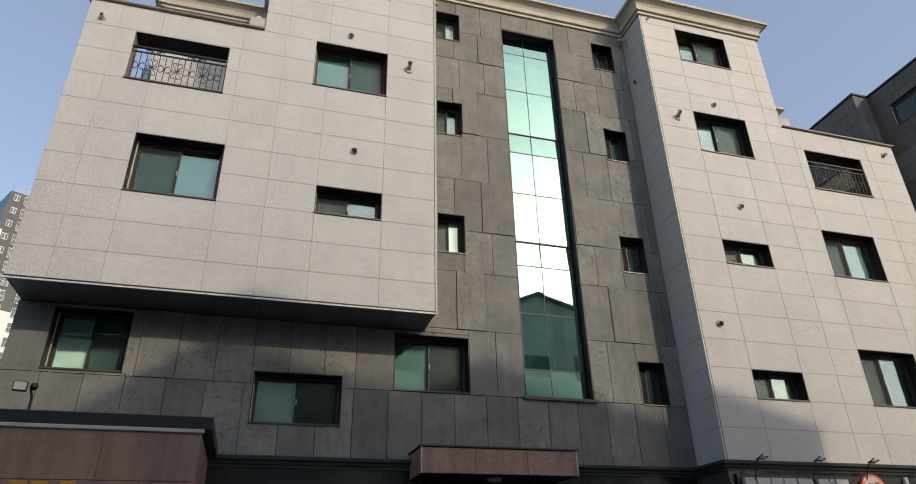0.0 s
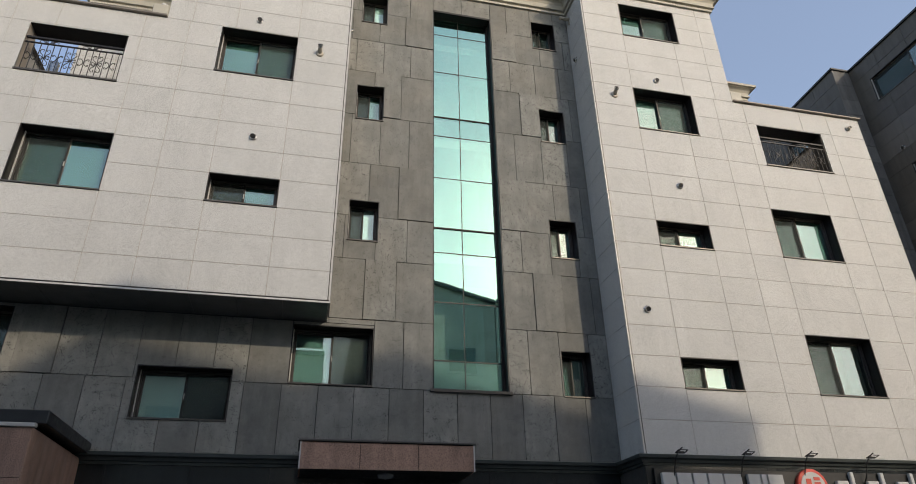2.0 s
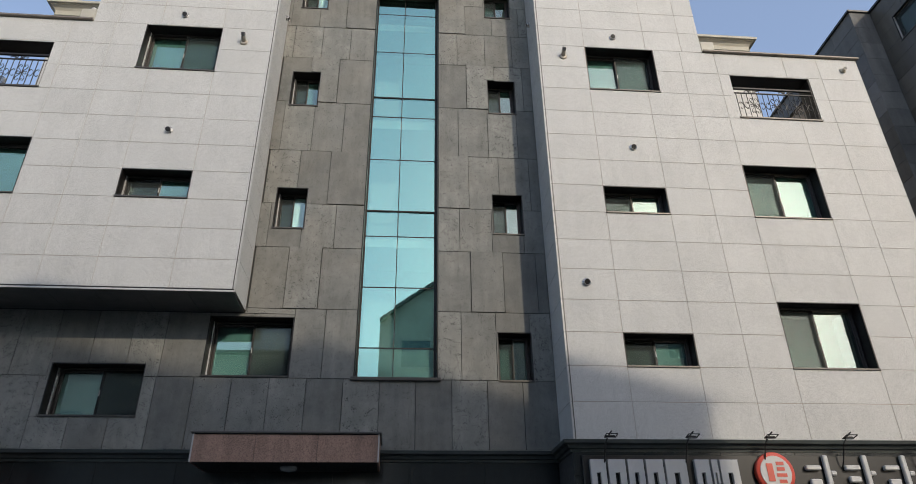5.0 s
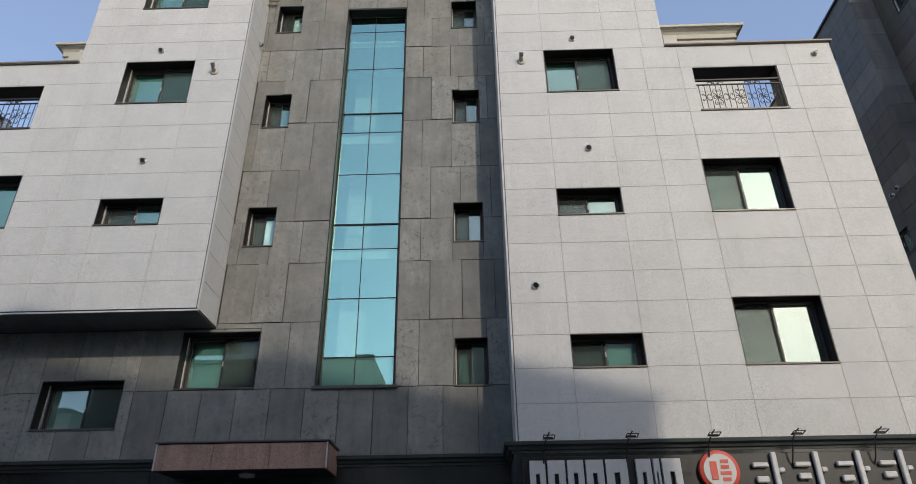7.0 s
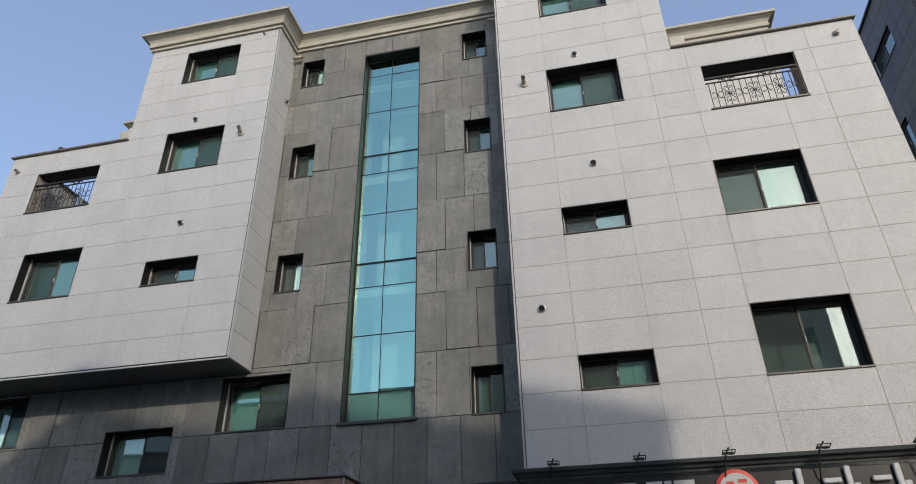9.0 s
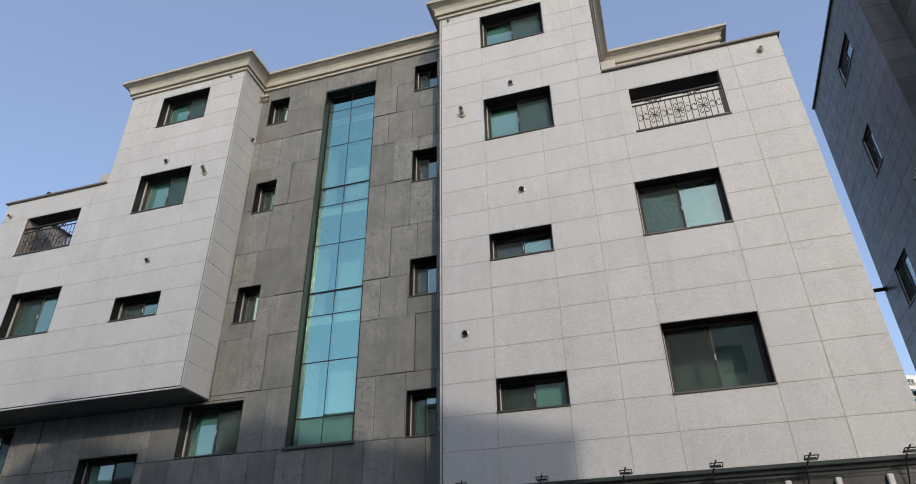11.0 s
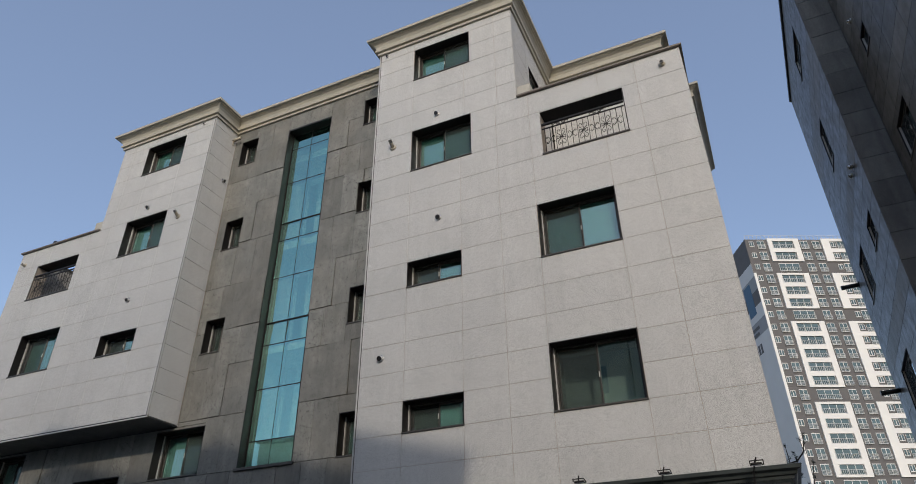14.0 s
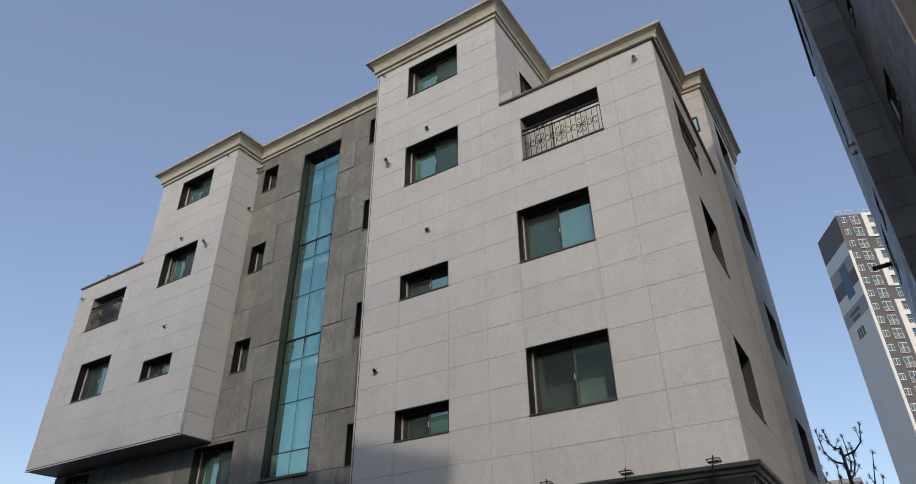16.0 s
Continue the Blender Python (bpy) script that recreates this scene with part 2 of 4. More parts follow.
def lathe(bm, rings, m=Matrix(), sides=20):
    """A turned body: rings of (radius, height) about the local z axis."""
    loops = [[bm.verts.new(m @ Vector((max(r, 1e-4) * math.cos(2 * math.pi * j / sides), max(r, 1e-4) * math.sin(2 * math.pi * j / sides), h))) for j in range(sides)] for r, h in rings]
    for u, v in zip(loops, loops[1:]):
        for j in range(sides):
            bm.faces.new((u[j], u[(j + 1) % sides], v[(j + 1) % sides], v[j]))
    bm.faces.new(loops[0][::-1])
    bm.faces.new(loops[-1])


def offset_path(path, d):
    """The plan line moved d to its right-hand side, with mitred corners."""
    out = []
    for i, p in enumerate(path):
        p = Vector(p)
        ns = []
        for a, b in ((i - 1, i), (i, i + 1)):
            if a >= 0 and b < len(path):
                e = (Vector(path[b]) - Vector(path[a])).normalized()
                ns.append(Vector((e.y, -e.x)))
        n = sum(ns, Vector((0, 0))) / len(ns)
        out.append(p + n * (d / n.length_squared))
    return out


def moulding(bm, path, profile):
    """Sweeps a profile of (out, height) along a plan line."""
    rows = [[bm.verts.new((q.x, q.y, h)) for q in offset_path(path, o)] for o, h in profile]
    for u, v in zip(rows, rows[1:]):
        for i in range(len(path) - 1):
            bm.faces.new((u[i], u[i + 1], v[i + 1], v[i]))
    for end in (0, -1):
        bm.faces.new([r[end] for r in rows])


def clear_of(rect, holes):
    """The rectangle (a0, a1, b0, b1) without the holes, as rectangles."""
    rects = [rect]
    for h in holes:
        nxt = []
        for a0, a1, b0, b1 in rects:
            c0, c1, d0, d1 = max(a0, h[0]), min(a1, h[1]), max(b0, h[2]), min(b1, h[3])
            if c0 >= c1 or d0 >= d1:
                nxt.append((a0, a1, b0, b1))
                continue
            nxt += [(a0, c0, b0, b1), (c1, a1, b0, b1), (c0, c1, b0, d0), (c0, c1, d1, b1)]
        rects = [r for r in nxt if r[1] - r[0] > 0.004 and r[3] - r[2] > 0.004]
    return rects


def wall_mesh(spans, holes, t0, t1):
    """A wall in its own plane (along a, up b, through from t0 to t1) with real openings."""
    bm = bmesh.new()
    aa = sorted({v for s in spans for v in s[:2]} | {v for h in holes for v in h[:2]})
    bb = sorted({v for s in spans for v in s[2:]} | {v for h in holes for v in h[2:]})

    def solid(i, j):
        if not (0 <= i < len(aa) - 1 and 0 <= j < len(bb) - 1):
            return False
        a, b = (aa[i] + aa[i + 1]) / 2, (bb[j] + bb[j + 1]) / 2
        inside = lambda r: r[0] < a < r[1] and r[2] < b < r[3]
        return any(map(inside, spans)) and not any(map(inside, holes))

    cache = {}

    def vert(a, t, b):
        if (a, t, b) not in cache:
            cache[(a, t, b)] = bm.verts.new((a, t, b))
        return cache[(a, t, b)]

    for i in range(len(aa) - 1):
        for j in range(len(bb) - 1):
            if not solid(i, j):
                continue
            a0, a1, b0, b1 = aa[i], aa[i + 1], bb[j], bb[j + 1]
            bm.faces.new([vert(*p) for p in ((a0, t0, b0), (a1, t0, b0), (a1, t0, b1), (a0, t0, b1))])
            bm.faces.new([vert(*p) for p in ((a0, t1, b0), (a0, t1, b1), (a1, t1, b1), (a1, t1, b0))])
            for di, dj, e in ((-1, 0, ((a0, b0), (a0, b1))), (1, 0, ((a1, b1), (a1, b0))), (0, -1, ((a1, b0), (a0, b0))), (0, 1, ((a0, b1), (a1, b1)))):
                if not solid(i + di, j + dj):
                    (p, q), (r, s) = e
                    bm.faces.new([vert(*w) for w in ((p, t0, q), (p, t1, q), (r, t1, s), (r, t0, s))])
    return bm


slab_meshes = {}


def slab(w, h, material, thick=0.03, edge=0.0022):
    """One cladding slab with eased front edges, its lower left front corner at the origin, facing -y."""
    key = (round(w, 3), round(h, 3), material.name, thick)
    if key not in slab_meshes:
        bm = bmesh.new()
        ring = lambda y, d: [bm.verts.new(p) for p in ((d, y, d), (w - d, y, d), (w - d, y, h - d), (d, y, h - d))]
        f, s, b = ring(0.0, edge), ring(edge, 0.0), ring(thick, 0.0)
        bm.faces.new(f)
        for u, v in ((f, s), (s, b)):
            for i in range(4):
                bm.faces.new((u[i], u[(i + 1) % 4], v[(i + 1) % 4], v[i]))
        slab_meshes[key] = mesh_of("slab", bm, material)
    return slab_meshes[key]


CLADDING = []  # laid at the end of the file


def clad(parent, cells, holes, material, plane, gap=0.0085, proud=0.0, seed=1, name="slab"):
    """Notes slabs to hang on a wall: cells (a0, a1, b0, b1) cut round the holes; plane carries (a, 0, b) into the world."""
    CLADDING.append((parent, cells, holes, material, plane, gap, proud, seed, name))


def grid(aa, bb):
    return [(a0, a1, b0, b1) for a0, a1 in zip(aa, aa[1:]) for b0, b1 in zip(bb, bb[1:])]


def facing(x, y, turn=0.0):
    """The plane of a wall that faces -y, turned about the upright at (x, y)."""
    return pose(x, y, 0, 0, 0, turn)


# ---- the ground ----
GROUND = 0.25
structure("ground", boxes((-400, 400, -300, 600, GROUND - 1.0, GROUND - 0.16)), earth, "flat ground of the town", "ground")
structure("road", boxes((-120, 120, -2.6, 7.6, GROUND - 0.159, GROUND - 0.1)), asphalt, "dark asphalt street between the houses", "road")
pavement = structure("pavement", boxes((-120, 120, 7.75, 60, GROUND - 0.159, GROUND), (-120, 120, -30, -2.75, GROUND - 0.159, GROUND)), paving, "grey concrete pavement along the street", "pavement")
structure("kerb", boxes((-120, 120, 7.6, 7.75, GROUND - 0.159, GROUND + 0.015), (-120, 120, -2.75, -2.6, GROUND - 0.159, GROUND + 0.015), bevel=0.012), concrete, "pale concrete kerb beside the road", "kerb")

# ---- the corner building: plan and levels ----
WHITE_Y, DARK_Y = 11.13, 12.03
L0, L1, R0, R1 = -3.97, 2.83, 8.28, 15.35          # outer edges of the two pale wings
TL, TR = -0.77, 11.88                              # where the wings step down
BOTTOM, SOFFIT, PARAPET, EAVES = 3.93, 6.34, 12.16, 15.12
ROW = 0.585
ROWS = [BOTTOM] + [5.14 + ROW * i for i in range(-1, 13)]
TOP_ROWS = [PARAPET, 12.70, 13.24, 13.79, 14.33, 14.84, EAVES]
BAY_X, BAY_Y, EAST_X = 15.43, 16.33, 15.25        # the bay behind the east wall
SIDE = math.degrees(math.atan2(BAY_Y - WHITE_Y, EAST_X - R1))   # the east wall is not quite square to the front

front_windows_right = [
    (9.29, 10.78, 13.79, 14.84), (9.29, 10.775, 11.0, 12.16), (9.28, 10.50, 8.065, 8.65), (9.28, 10.505, 5.14, 5.73),
    (12.13, 13.65, 8.065, 9.25), (12.12, 13.645, 5.14, 6.35),
]
front_windows_left = [
    (0.30, 1.78, 13.75, 14.80), (0.28, 1.78, 11.0, 12.15), (0.54, 1.77, 8.075, 8.66), (-2.65, -1.15, 8.075, 9.26),
]
balcony_right, balcony_left = (12.36, 14.12, 10.43, 11.56), (-3.07, -1.36, 10.42, 11.55)
small_windows = [(3.09, 3.69, 8.03, 8.94), (3.09, 3.69, 10.975, 11.9), (3.09, 3.69, 13.81, 14.70)] + \
    [(7.295, 7.91, z0, z1) for z0, z1 in ((5.13, 6.03), (8.03, 8.94), (10.975, 11.9), (13.81, 14.70))]
low_windows = [(-3.42, -2.22, 5.20, 6.24), (-0.17, 1.34, 4.48, 5.36), (2.25, 3.695, 5.16, 6.24)]
STRIP = (4.79, 6.23, 5.14, 14.55)

# pale front walls
right_front = tagged(new("wall_front_right", mesh_of("wall", wall_mesh(
    [(R0 + 0.03, R1 - 0.03, BOTTOM, PARAPET), (R0 + 0.03, TR - 0.03, PARAPET, EAVES)], front_windows_right + [balcony_right], WHITE_Y + 0.005, WHITE_Y + 0.36), mortar)),
    "front wall clad in pale speckled granite slabs", "wall", "", "structure")
left_front = tagged(new("wall_front_left", mesh_of("wall", wall_mesh(
    [(L0 + 0.03, L1 - 0.03, SOFFIT, PARAPET), (TL + 0.03, L1 - 0.03, PARAPET, EAVES)], front_windows_left + [balcony_left], WHITE_Y + 0.005, WHITE_Y + 0.36), mortar)),
    "overhanging front wall clad in pale speckled granite slabs", "wall", "", "structure")
RX = [R0, 9.28, 10.50, 11.36, 12.12, 13.65, 14.42, R1]
LX = [L0, -3.40, -2.65, -1.15, -0.33, 0.54, 1.77, L1]
clad(right_front, grid(RX, ROWS), front_windows_right + [balcony_right], white_stone, facing(0, WHITE_Y), seed=3)
clad(right_front, grid([R0, 9.28, 10.62, 11.42, TR], TOP_ROWS), front_windows_right, white_stone, facing(0, WHITE_Y), seed=4)
lrows = [z for z in ROWS if z > SOFFIT - 0.05]
lrows[0] = SOFFIT + 0.02
clad(left_front, grid(LX, lrows), front_windows_left + [balcony_left], white_stone, facing(0, WHITE_Y), seed=5)
clad(left_front, grid([TL, -0.30, 0.54, 1.77, L1], TOP_ROWS), front_windows_left, white_stone, facing(0, WHITE_Y), seed=6)

# returns of the wings towards the recess
for nm, x, z0, sgn in (("wall_recess_east", R0, BOTTOM, 1), ("wall_recess_west", L1, SOFFIT, -1)):
    w = structure(nm, boxes((min(x + sgn * 0.005, x + sgn * 0.3), max(x + sgn * 0.005, x + sgn * 0.3), WHITE_Y + 0.37, DARK_Y + 0.3, z0, EAVES)), mortar,
                  "narrow return wall of pale granite slabs", "wall")
    zz = [z for z in ROWS if z > z0 + 0.05] + TOP_ROWS[1:]
    depth = DARK_Y - WHITE_Y
    pl = facing(x, DARK_Y, -90) if sgn > 0 else facing(x, WHITE_Y, 90)
    clad(w, grid([0.0 if sgn > 0 else 0.032, depth - (0.032 if sgn > 0 else 0)], [z0] + zz), [], white_stone, pl, seed=7)
    tr = structure("trim", boxes((x - 0.006 if sgn > 0 else x - 0.010, x + 0.010 if sgn > 0 else x + 0.006, WHITE_Y - 0.006, WHITE_Y + 0.02, z0, EAVES - 0.04)), bead_white, "thin pale metal corner bead on the wall", "trim")
    structure("trim", boxes((x + sgn * 0.033 - 0.008, x + sgn * 0.033 + 0.008, WHITE_Y - 0.003, WHITE_Y + 0.02, z0, EAVES - 0.04)), sill_metal, "dark sealed joint beside the corner bead", "trim")

structure("trim", boxes((R1 - 0.006, R1 + 0.003, WHITE_Y - 0.003, WHITE_Y + 0.034, BOTTOM + 0.03, PARAPET - 0.003)), bead_white, "thin pale metal corner bead on the wall", "trim")

# steps of the wings at the roof, and the set-back top storey
def upper_wall(name, x0, y0, x1, y1, z0, holes=(), seed=11):
    """A wall of the top storey between two plan points, facing to the right of its run."""
    ln = math.hypot(x1 - x0, y1 - y0)
    pl = facing(x0, y0, math.degrees(math.atan2(y1 - y0, x1 - x0)))
    ob = new(name, mesh_of("wall", wall_mesh([(0.0, ln, z0, EAVES)], list(holes), 0.005, 0.28), mortar))
    ob.matrix_world = pl
    tagged(ob, "upper storey wall of pale granite slabs", "wall", "", "structure")
    n = max(1, round(ln / 0.95))
    zz = [z0 + (EAVES - z0) * i / max(1, round((EAVES - z0) / 0.59)) for i in range(max(1, round((EAVES - z0) / 0.59)) + 1)]
    clad(ob, grid([ln * i / n for i in range(n + 1)], zz), list(holes), white_stone, Matrix(), seed=seed)
    return ob, pl


SETBACK, SETBACK_X = 14.08, 14.92
step_east, step_east_plane = upper_wall("wall_step_east", TR, WHITE_Y + 0.035, TR, SETBACK, 9.95, [(1.15, 1.95, 13.1, 14.3)], 12)
setback_east, _ = upper_wall("wall_setback_east", TR + 0.03, SETBACK, SETBACK_X, SETBACK, 9.95, (), 13)
upper_wall("wall_setback_side_east", SETBACK_X, SETBACK + 0.03, SETBACK_X, BAY_Y, 9.95, (), 14)
upper_wall("wall_step_west", TL, SETBACK, TL, WHITE_Y + 0.035, 9.95, (), 15)
upper_wall("wall_setback_west", -3.45, SETBACK, TL - 0.03, SETBACK, 9.95, (), 16)
upper_wall("wall_setback_side_west", -3.45, 19.8, -3.45, SETBACK + 0.03, 9.95, (), 17)

# east side wall and the bay behind it
east_windows = [(1.10, 3.0, 10.43, 11.56), (1.45, 2.85, 8.065, 9.25), (1.40, 2.75, 5.14, 6.35)]
east_len = math.hypot(BAY_Y - WHITE_Y, EAST_X - R1)
east = new("wall_east", mesh_of("wall", wall_mesh([(0.035, east_len, GROUND, PARAPET)], east_windows, 0.005, 0.33), mortar))
east.matrix_world = facing(R1, WHITE_Y, SIDE)
tagged(east, "side wall of pale granite slabs along the alley", "wall", "", "structure")
clad(east, grid([0.035, 0.68, 1.40, 2.80, 3.6, 4.4, east_len], ROWS), east_windows, white_stone, Matrix(), seed=21)
clad(east, grid([0.035, 1.2, 2.4, 3.6, east_len], [GROUND, 0.85, 1.45, 2.05, 2.65, 3.25, BOTTOM]), [], black_stone, Matrix(), seed=22)
bay_front = structure("wall_bay_front", boxes((14.9, BAY_X - 0.01, BAY_Y + 0.004, BAY_Y + 0.3, GROUND, EAVES)), mortar, "narrow front of a projecting bay in pale granite", "wall")
BAY_ROWS = [GROUND + (BOTTOM - GROUND) * i / 6 for i in range(6)] + ROWS + TOP_ROWS[1:]
clad(bay_front, grid([14.9, BAY_X], BAY_ROWS), [], white_stone, facing(0, BAY_Y), seed=23)
bay_windows = [(1.3, 2.9, 13.42, 14.8), (1.3, 2.8, 10.9, 12.2), (1.3, 2.8, 7.85, 9.08), (1.1, 2.5, 5.0, 6.15)]
bay = new("wall_bay_side", mesh_of("wall", wall_mesh([(0.035, 4.0, GROUND, EAVES)], bay_windows, 0.005, 0.3), mortar))
bay.matrix_world = facing(BAY_X, BAY_Y, 90)
tagged(bay, "side wall of a projecting bay in pale granite", "wall", "", "structure")
clad(bay, grid([0.035, 0.65, 1.3, 2.05, 2.8, 4.0], BAY_ROWS), bay_windows, white_stone, Matrix(), seed=24)
# walls out of sight close the volume
structure("wall_back", boxes((-3.9, BAY_X - 0.31, 20.1, 20.3, GROUND, EAVES)), concrete, "plain rear wall", "wall")
structure("wall_west", boxes((L0 + 0.03, L0 + 0.3, WHITE_Y + 0.37, 19.69, SOFFIT, PARAPET), (L0 + 0.03, L0 + 0.3, DARK_Y + 0.3, 19.69, GROUND, SOFFIT - 0.01)), concrete, "plain west side wall", "wall")

# dark recessed wall with the glass strip
dark_holes = small_windows + low_windows + [STRIP]
dark_wall = tagged(new("wall_recess", mesh_of("wall", wall_mesh([(L0, R0 + 0.3, BOTTOM, 6.32), (L1 - 0.28, R0 + 0.02, 6.32, EAVES)], dark_holes, DARK_Y + 0.03, DARK_Y + 0.29), dark_mortar)),
                   "recessed wall clad in dark porous basalt slabs", "wall", "", "structure")
dark_rows = [BOTTOM, 5.14, 6.40, 7.63, 8.58, 9.83, 11.08, 12.30, 13.24, 14.15, EAVES]
BOND_A, BOND_B = (2.86, 3.47, 4.07), (3.03, 3.645, 4.265)
west_joints = [(), (4.24,), BOND_A, BOND_B, BOND_A, BOND_B, BOND_A, BOND_B, (2.90, 3.53, 4.13), (3.0, 3.60, 4.23)]
EAST_A, EAST_B = (6.84, 7.455, 8.08), (6.645, 7.27, 7.89)
east_joints = [(), EAST_B, EAST_A, EAST_B, EAST_A, EAST_B, EAST_A, EAST_B, EAST_A, EAST_B]
cells = grid([L0] + [-3.38 + 0.6155 * i for i in range(19)] + [R0], dark_rows[:2])
cells += grid([L0, -3.28, -2.66, -2.04, -1.43, -0.82, -0.21, 0.40, 1.01, 1.56, 2.25, 3.0, 3.70], [5.14, 6.295])
for i in range(1, 10):
    x0 = 3.70 if i == 1 else L1
    cells += grid([x0, *west_joints[i], STRIP[0]], dark_rows[i:i + 2]) + grid([STRIP[1], *east_joints[i], R0], dark_rows[i:i + 2])
cells += grid([STRIP[0], 5.50, STRIP[1]], [STRIP[3], EAVES]) + [(L1, 3.70, 6.295, 6.40)]
clad(dark_wall, cells, dark_holes, basalt_stone, facing(0, DARK_Y), 0.010, 0.004, 31)

# soffit of the overhanging wing, in sheet strips, with a bright drip edge
soffit = tagged(base("soffit", (0, 0, 0), "grey sheet metal soffit under the overhang", "soffit", "", "structure"))
for i in range(9):
    xa = L0 + 0.02 + i * (L1 - L0 - 0.04) / 9
    part("panel", boxes((xa + 0.004, xa + (L1 - L0 - 0.04) / 9 - 0.004, WHITE_Y + 0.02, DARK_Y + 0.02, SOFFIT - 0.025, SOFFIT), bevel=0.003), soffit_metal, soffit)
structure("trim", boxes((L0 - 0.01, L1 + 0.012, WHITE_Y - 0.012, WHITE_Y + 0.018, SOFFIT - 0.034, SOFFIT - 0.006)), bead_white, "pale metal drip edge under the wing", "trim")
# the gap's shade drawn as a black strip, slightly proud of the wall
structure("trim", boxes((L0, L1, WHITE_Y - 0.003, WHITE_Y + 0.02, SOFFIT - 0.005, SOFFIT + 0.022)), liner_metal, "black strip drawn as the shade of the gap under the wing", "trim")

# terraces, parapet copings, roof
structure("terrace_floor", boxes((TR, R1 - 0.4, WHITE_Y + 0.37, BAY_Y, 9.75, 9.95), (L0 + 0.31, TL, WHITE_Y + 0.37, 19.6, 9.75, 9.95)), concrete, "grey terrace floors behind the parapets", "floor")
structure("roof", boxes((TL + 0.3, L1 - 0.3, WHITE_Y + 0.37, 19.6, 15.10, 15.30), (L1 - 0.29, R0 + 0.29, DARK_Y + 0.3, 19.6, 15.10, 15.30), (R0 + 0.3, TR - 0.3, WHITE_Y + 0.37, 19.6, 15.10, 15.30),
                           (TR - 0.29, 14.55, SETBACK + 0.3, 19.6, 15.10, 15.30), (14.56, 15.1, BAY_Y + 0.31, 19.6, 15.10, 15.30), (-3.15, TL + 0.29, SETBACK + 0.3, 19.6, 15.10, 15.30)), concrete, "flat concrete roof", "roof")


def coping(path, label):
    bm = bmesh.new()
    moulding(bm, path, [(-0.36, PARAPET), (0.045, PARAPET), (0.06, PARAPET + 0.012), (0.06, PARAPET + 0.045), (-0.36, PARAPET + 0.06)])
    return structure("coping", bm, coping_metal, label, "coping")


coping([(TR + 0.01, WHITE_Y), (R1, WHITE_Y), (EAST_X, BAY_Y - 0.02)], "thin brown coping on the parapet")
coping([(L0, 19.6), (L0, WHITE_Y), (TL - 0.01, WHITE_Y)], "thin brown coping on the parapet")
cornice_profile = [(o, EAVES + z) for o, z in (
    (0.0, -0.04), (0.05, -0.04), (0.06, 0.01), (0.035, 0.02), (0.035, 0.05), (0.10, 0.055), (0.11, 0.10), (0.085, 0.105), (0.085, 0.125), (0.10, 0.20),
    (0.14, 0.27), (0.19, 0.31), (0.215, 0.315), (0.215, 0.335), (0.275, 0.34), (0.285, 0.405), (0.0, 0.44))]
bm = bmesh.new()
moulding(bm, [(-3.45, 19.8), (-3.45, SETBACK), (TL, SETBACK), (TL, WHITE_Y), (L1, WHITE_Y), (L1, DARK_Y), (R0, DARK_Y), (R0, WHITE_Y), (TR, WHITE_Y), (TR, SETBACK), (SETBACK_X, SETBACK), (SETBACK_X, BAY_Y), (BAY_X, BAY_Y), (BAY_X, BAY_Y + 4.1)], cornice_profile)
structure("cornice", bm, cornice_paint, "cream moulded cornice along the roof edge", "cornice")
for x0, x1 in ((TR + 0.01, TR + 0.32), (TL - 0.32, TL - 0.01)):
    structure("coping_block", boxes((x0, x1, WHITE_Y + 0.02, WHITE_Y + 0.55, PARAPET + 0.055, PARAPET + 0.36), bevel=0.015), cornice_paint, "cream stone block on the parapet end", "coping")

# ---- ground floor ----
ground_front = structure("wall_ground_floor", boxes((L0, R0 - 0.06, DARK_Y + 0.03, DARK_Y + 0.3, GROUND, 3.80), (R0 - 0.05, R1 + 0.02, WHITE_Y - 0.02, WHITE_Y + 0.28, GROUND, 3.80), (R0 - 0.05, R0 + 0.2, WHITE_Y + 0.281, DARK_Y + 0.3, GROUND, 3.80)), dark_mortar, "ground floor wall of polished black granite", "wall")
clad(ground_front, grid([L0 + (R0 - 0.06 - L0) * i / 10 for i in range(11)], [GROUND, 1.4, 2.6, 3.80]), [], black_stone, facing(0, DARK_Y), 0.006, 0, 41)
clad(ground_front, grid([R0 - 0.05, 9.35, 10.55, 11.75, 12.95, 14.15, R1 + 0.02], [GROUND, 1.4, 2.6, 3.42, 3.80]), [], black_stone, facing(0, WHITE_Y - 0.05), 0.006, 0, 42)
bm = bmesh.new()
moulding(bm, [(L0, 13.0), (L0, DARK_Y), (R0 - 0.05, DARK_Y), (R0 - 0.05, WHITE_Y - 0.03), (R1 + 0.02, WHITE_Y - 0.03), (EAST_X + 0.06, BAY_Y - 0.02)],
         [(-0.02, 3.77), (0.03, 3.77), (0.035, 3.81), (0.07, 3.82), (0.085, 3.865), (0.14, 3.885), (0.15, 3.935), (0.10, 3.95), (-0.02, 3.95)])
structure("ledge", bm, ledge_metal, "grey-green metal ledge above the ground floor", "ledge")


# ---- windows ----
rng = random.Random(7)


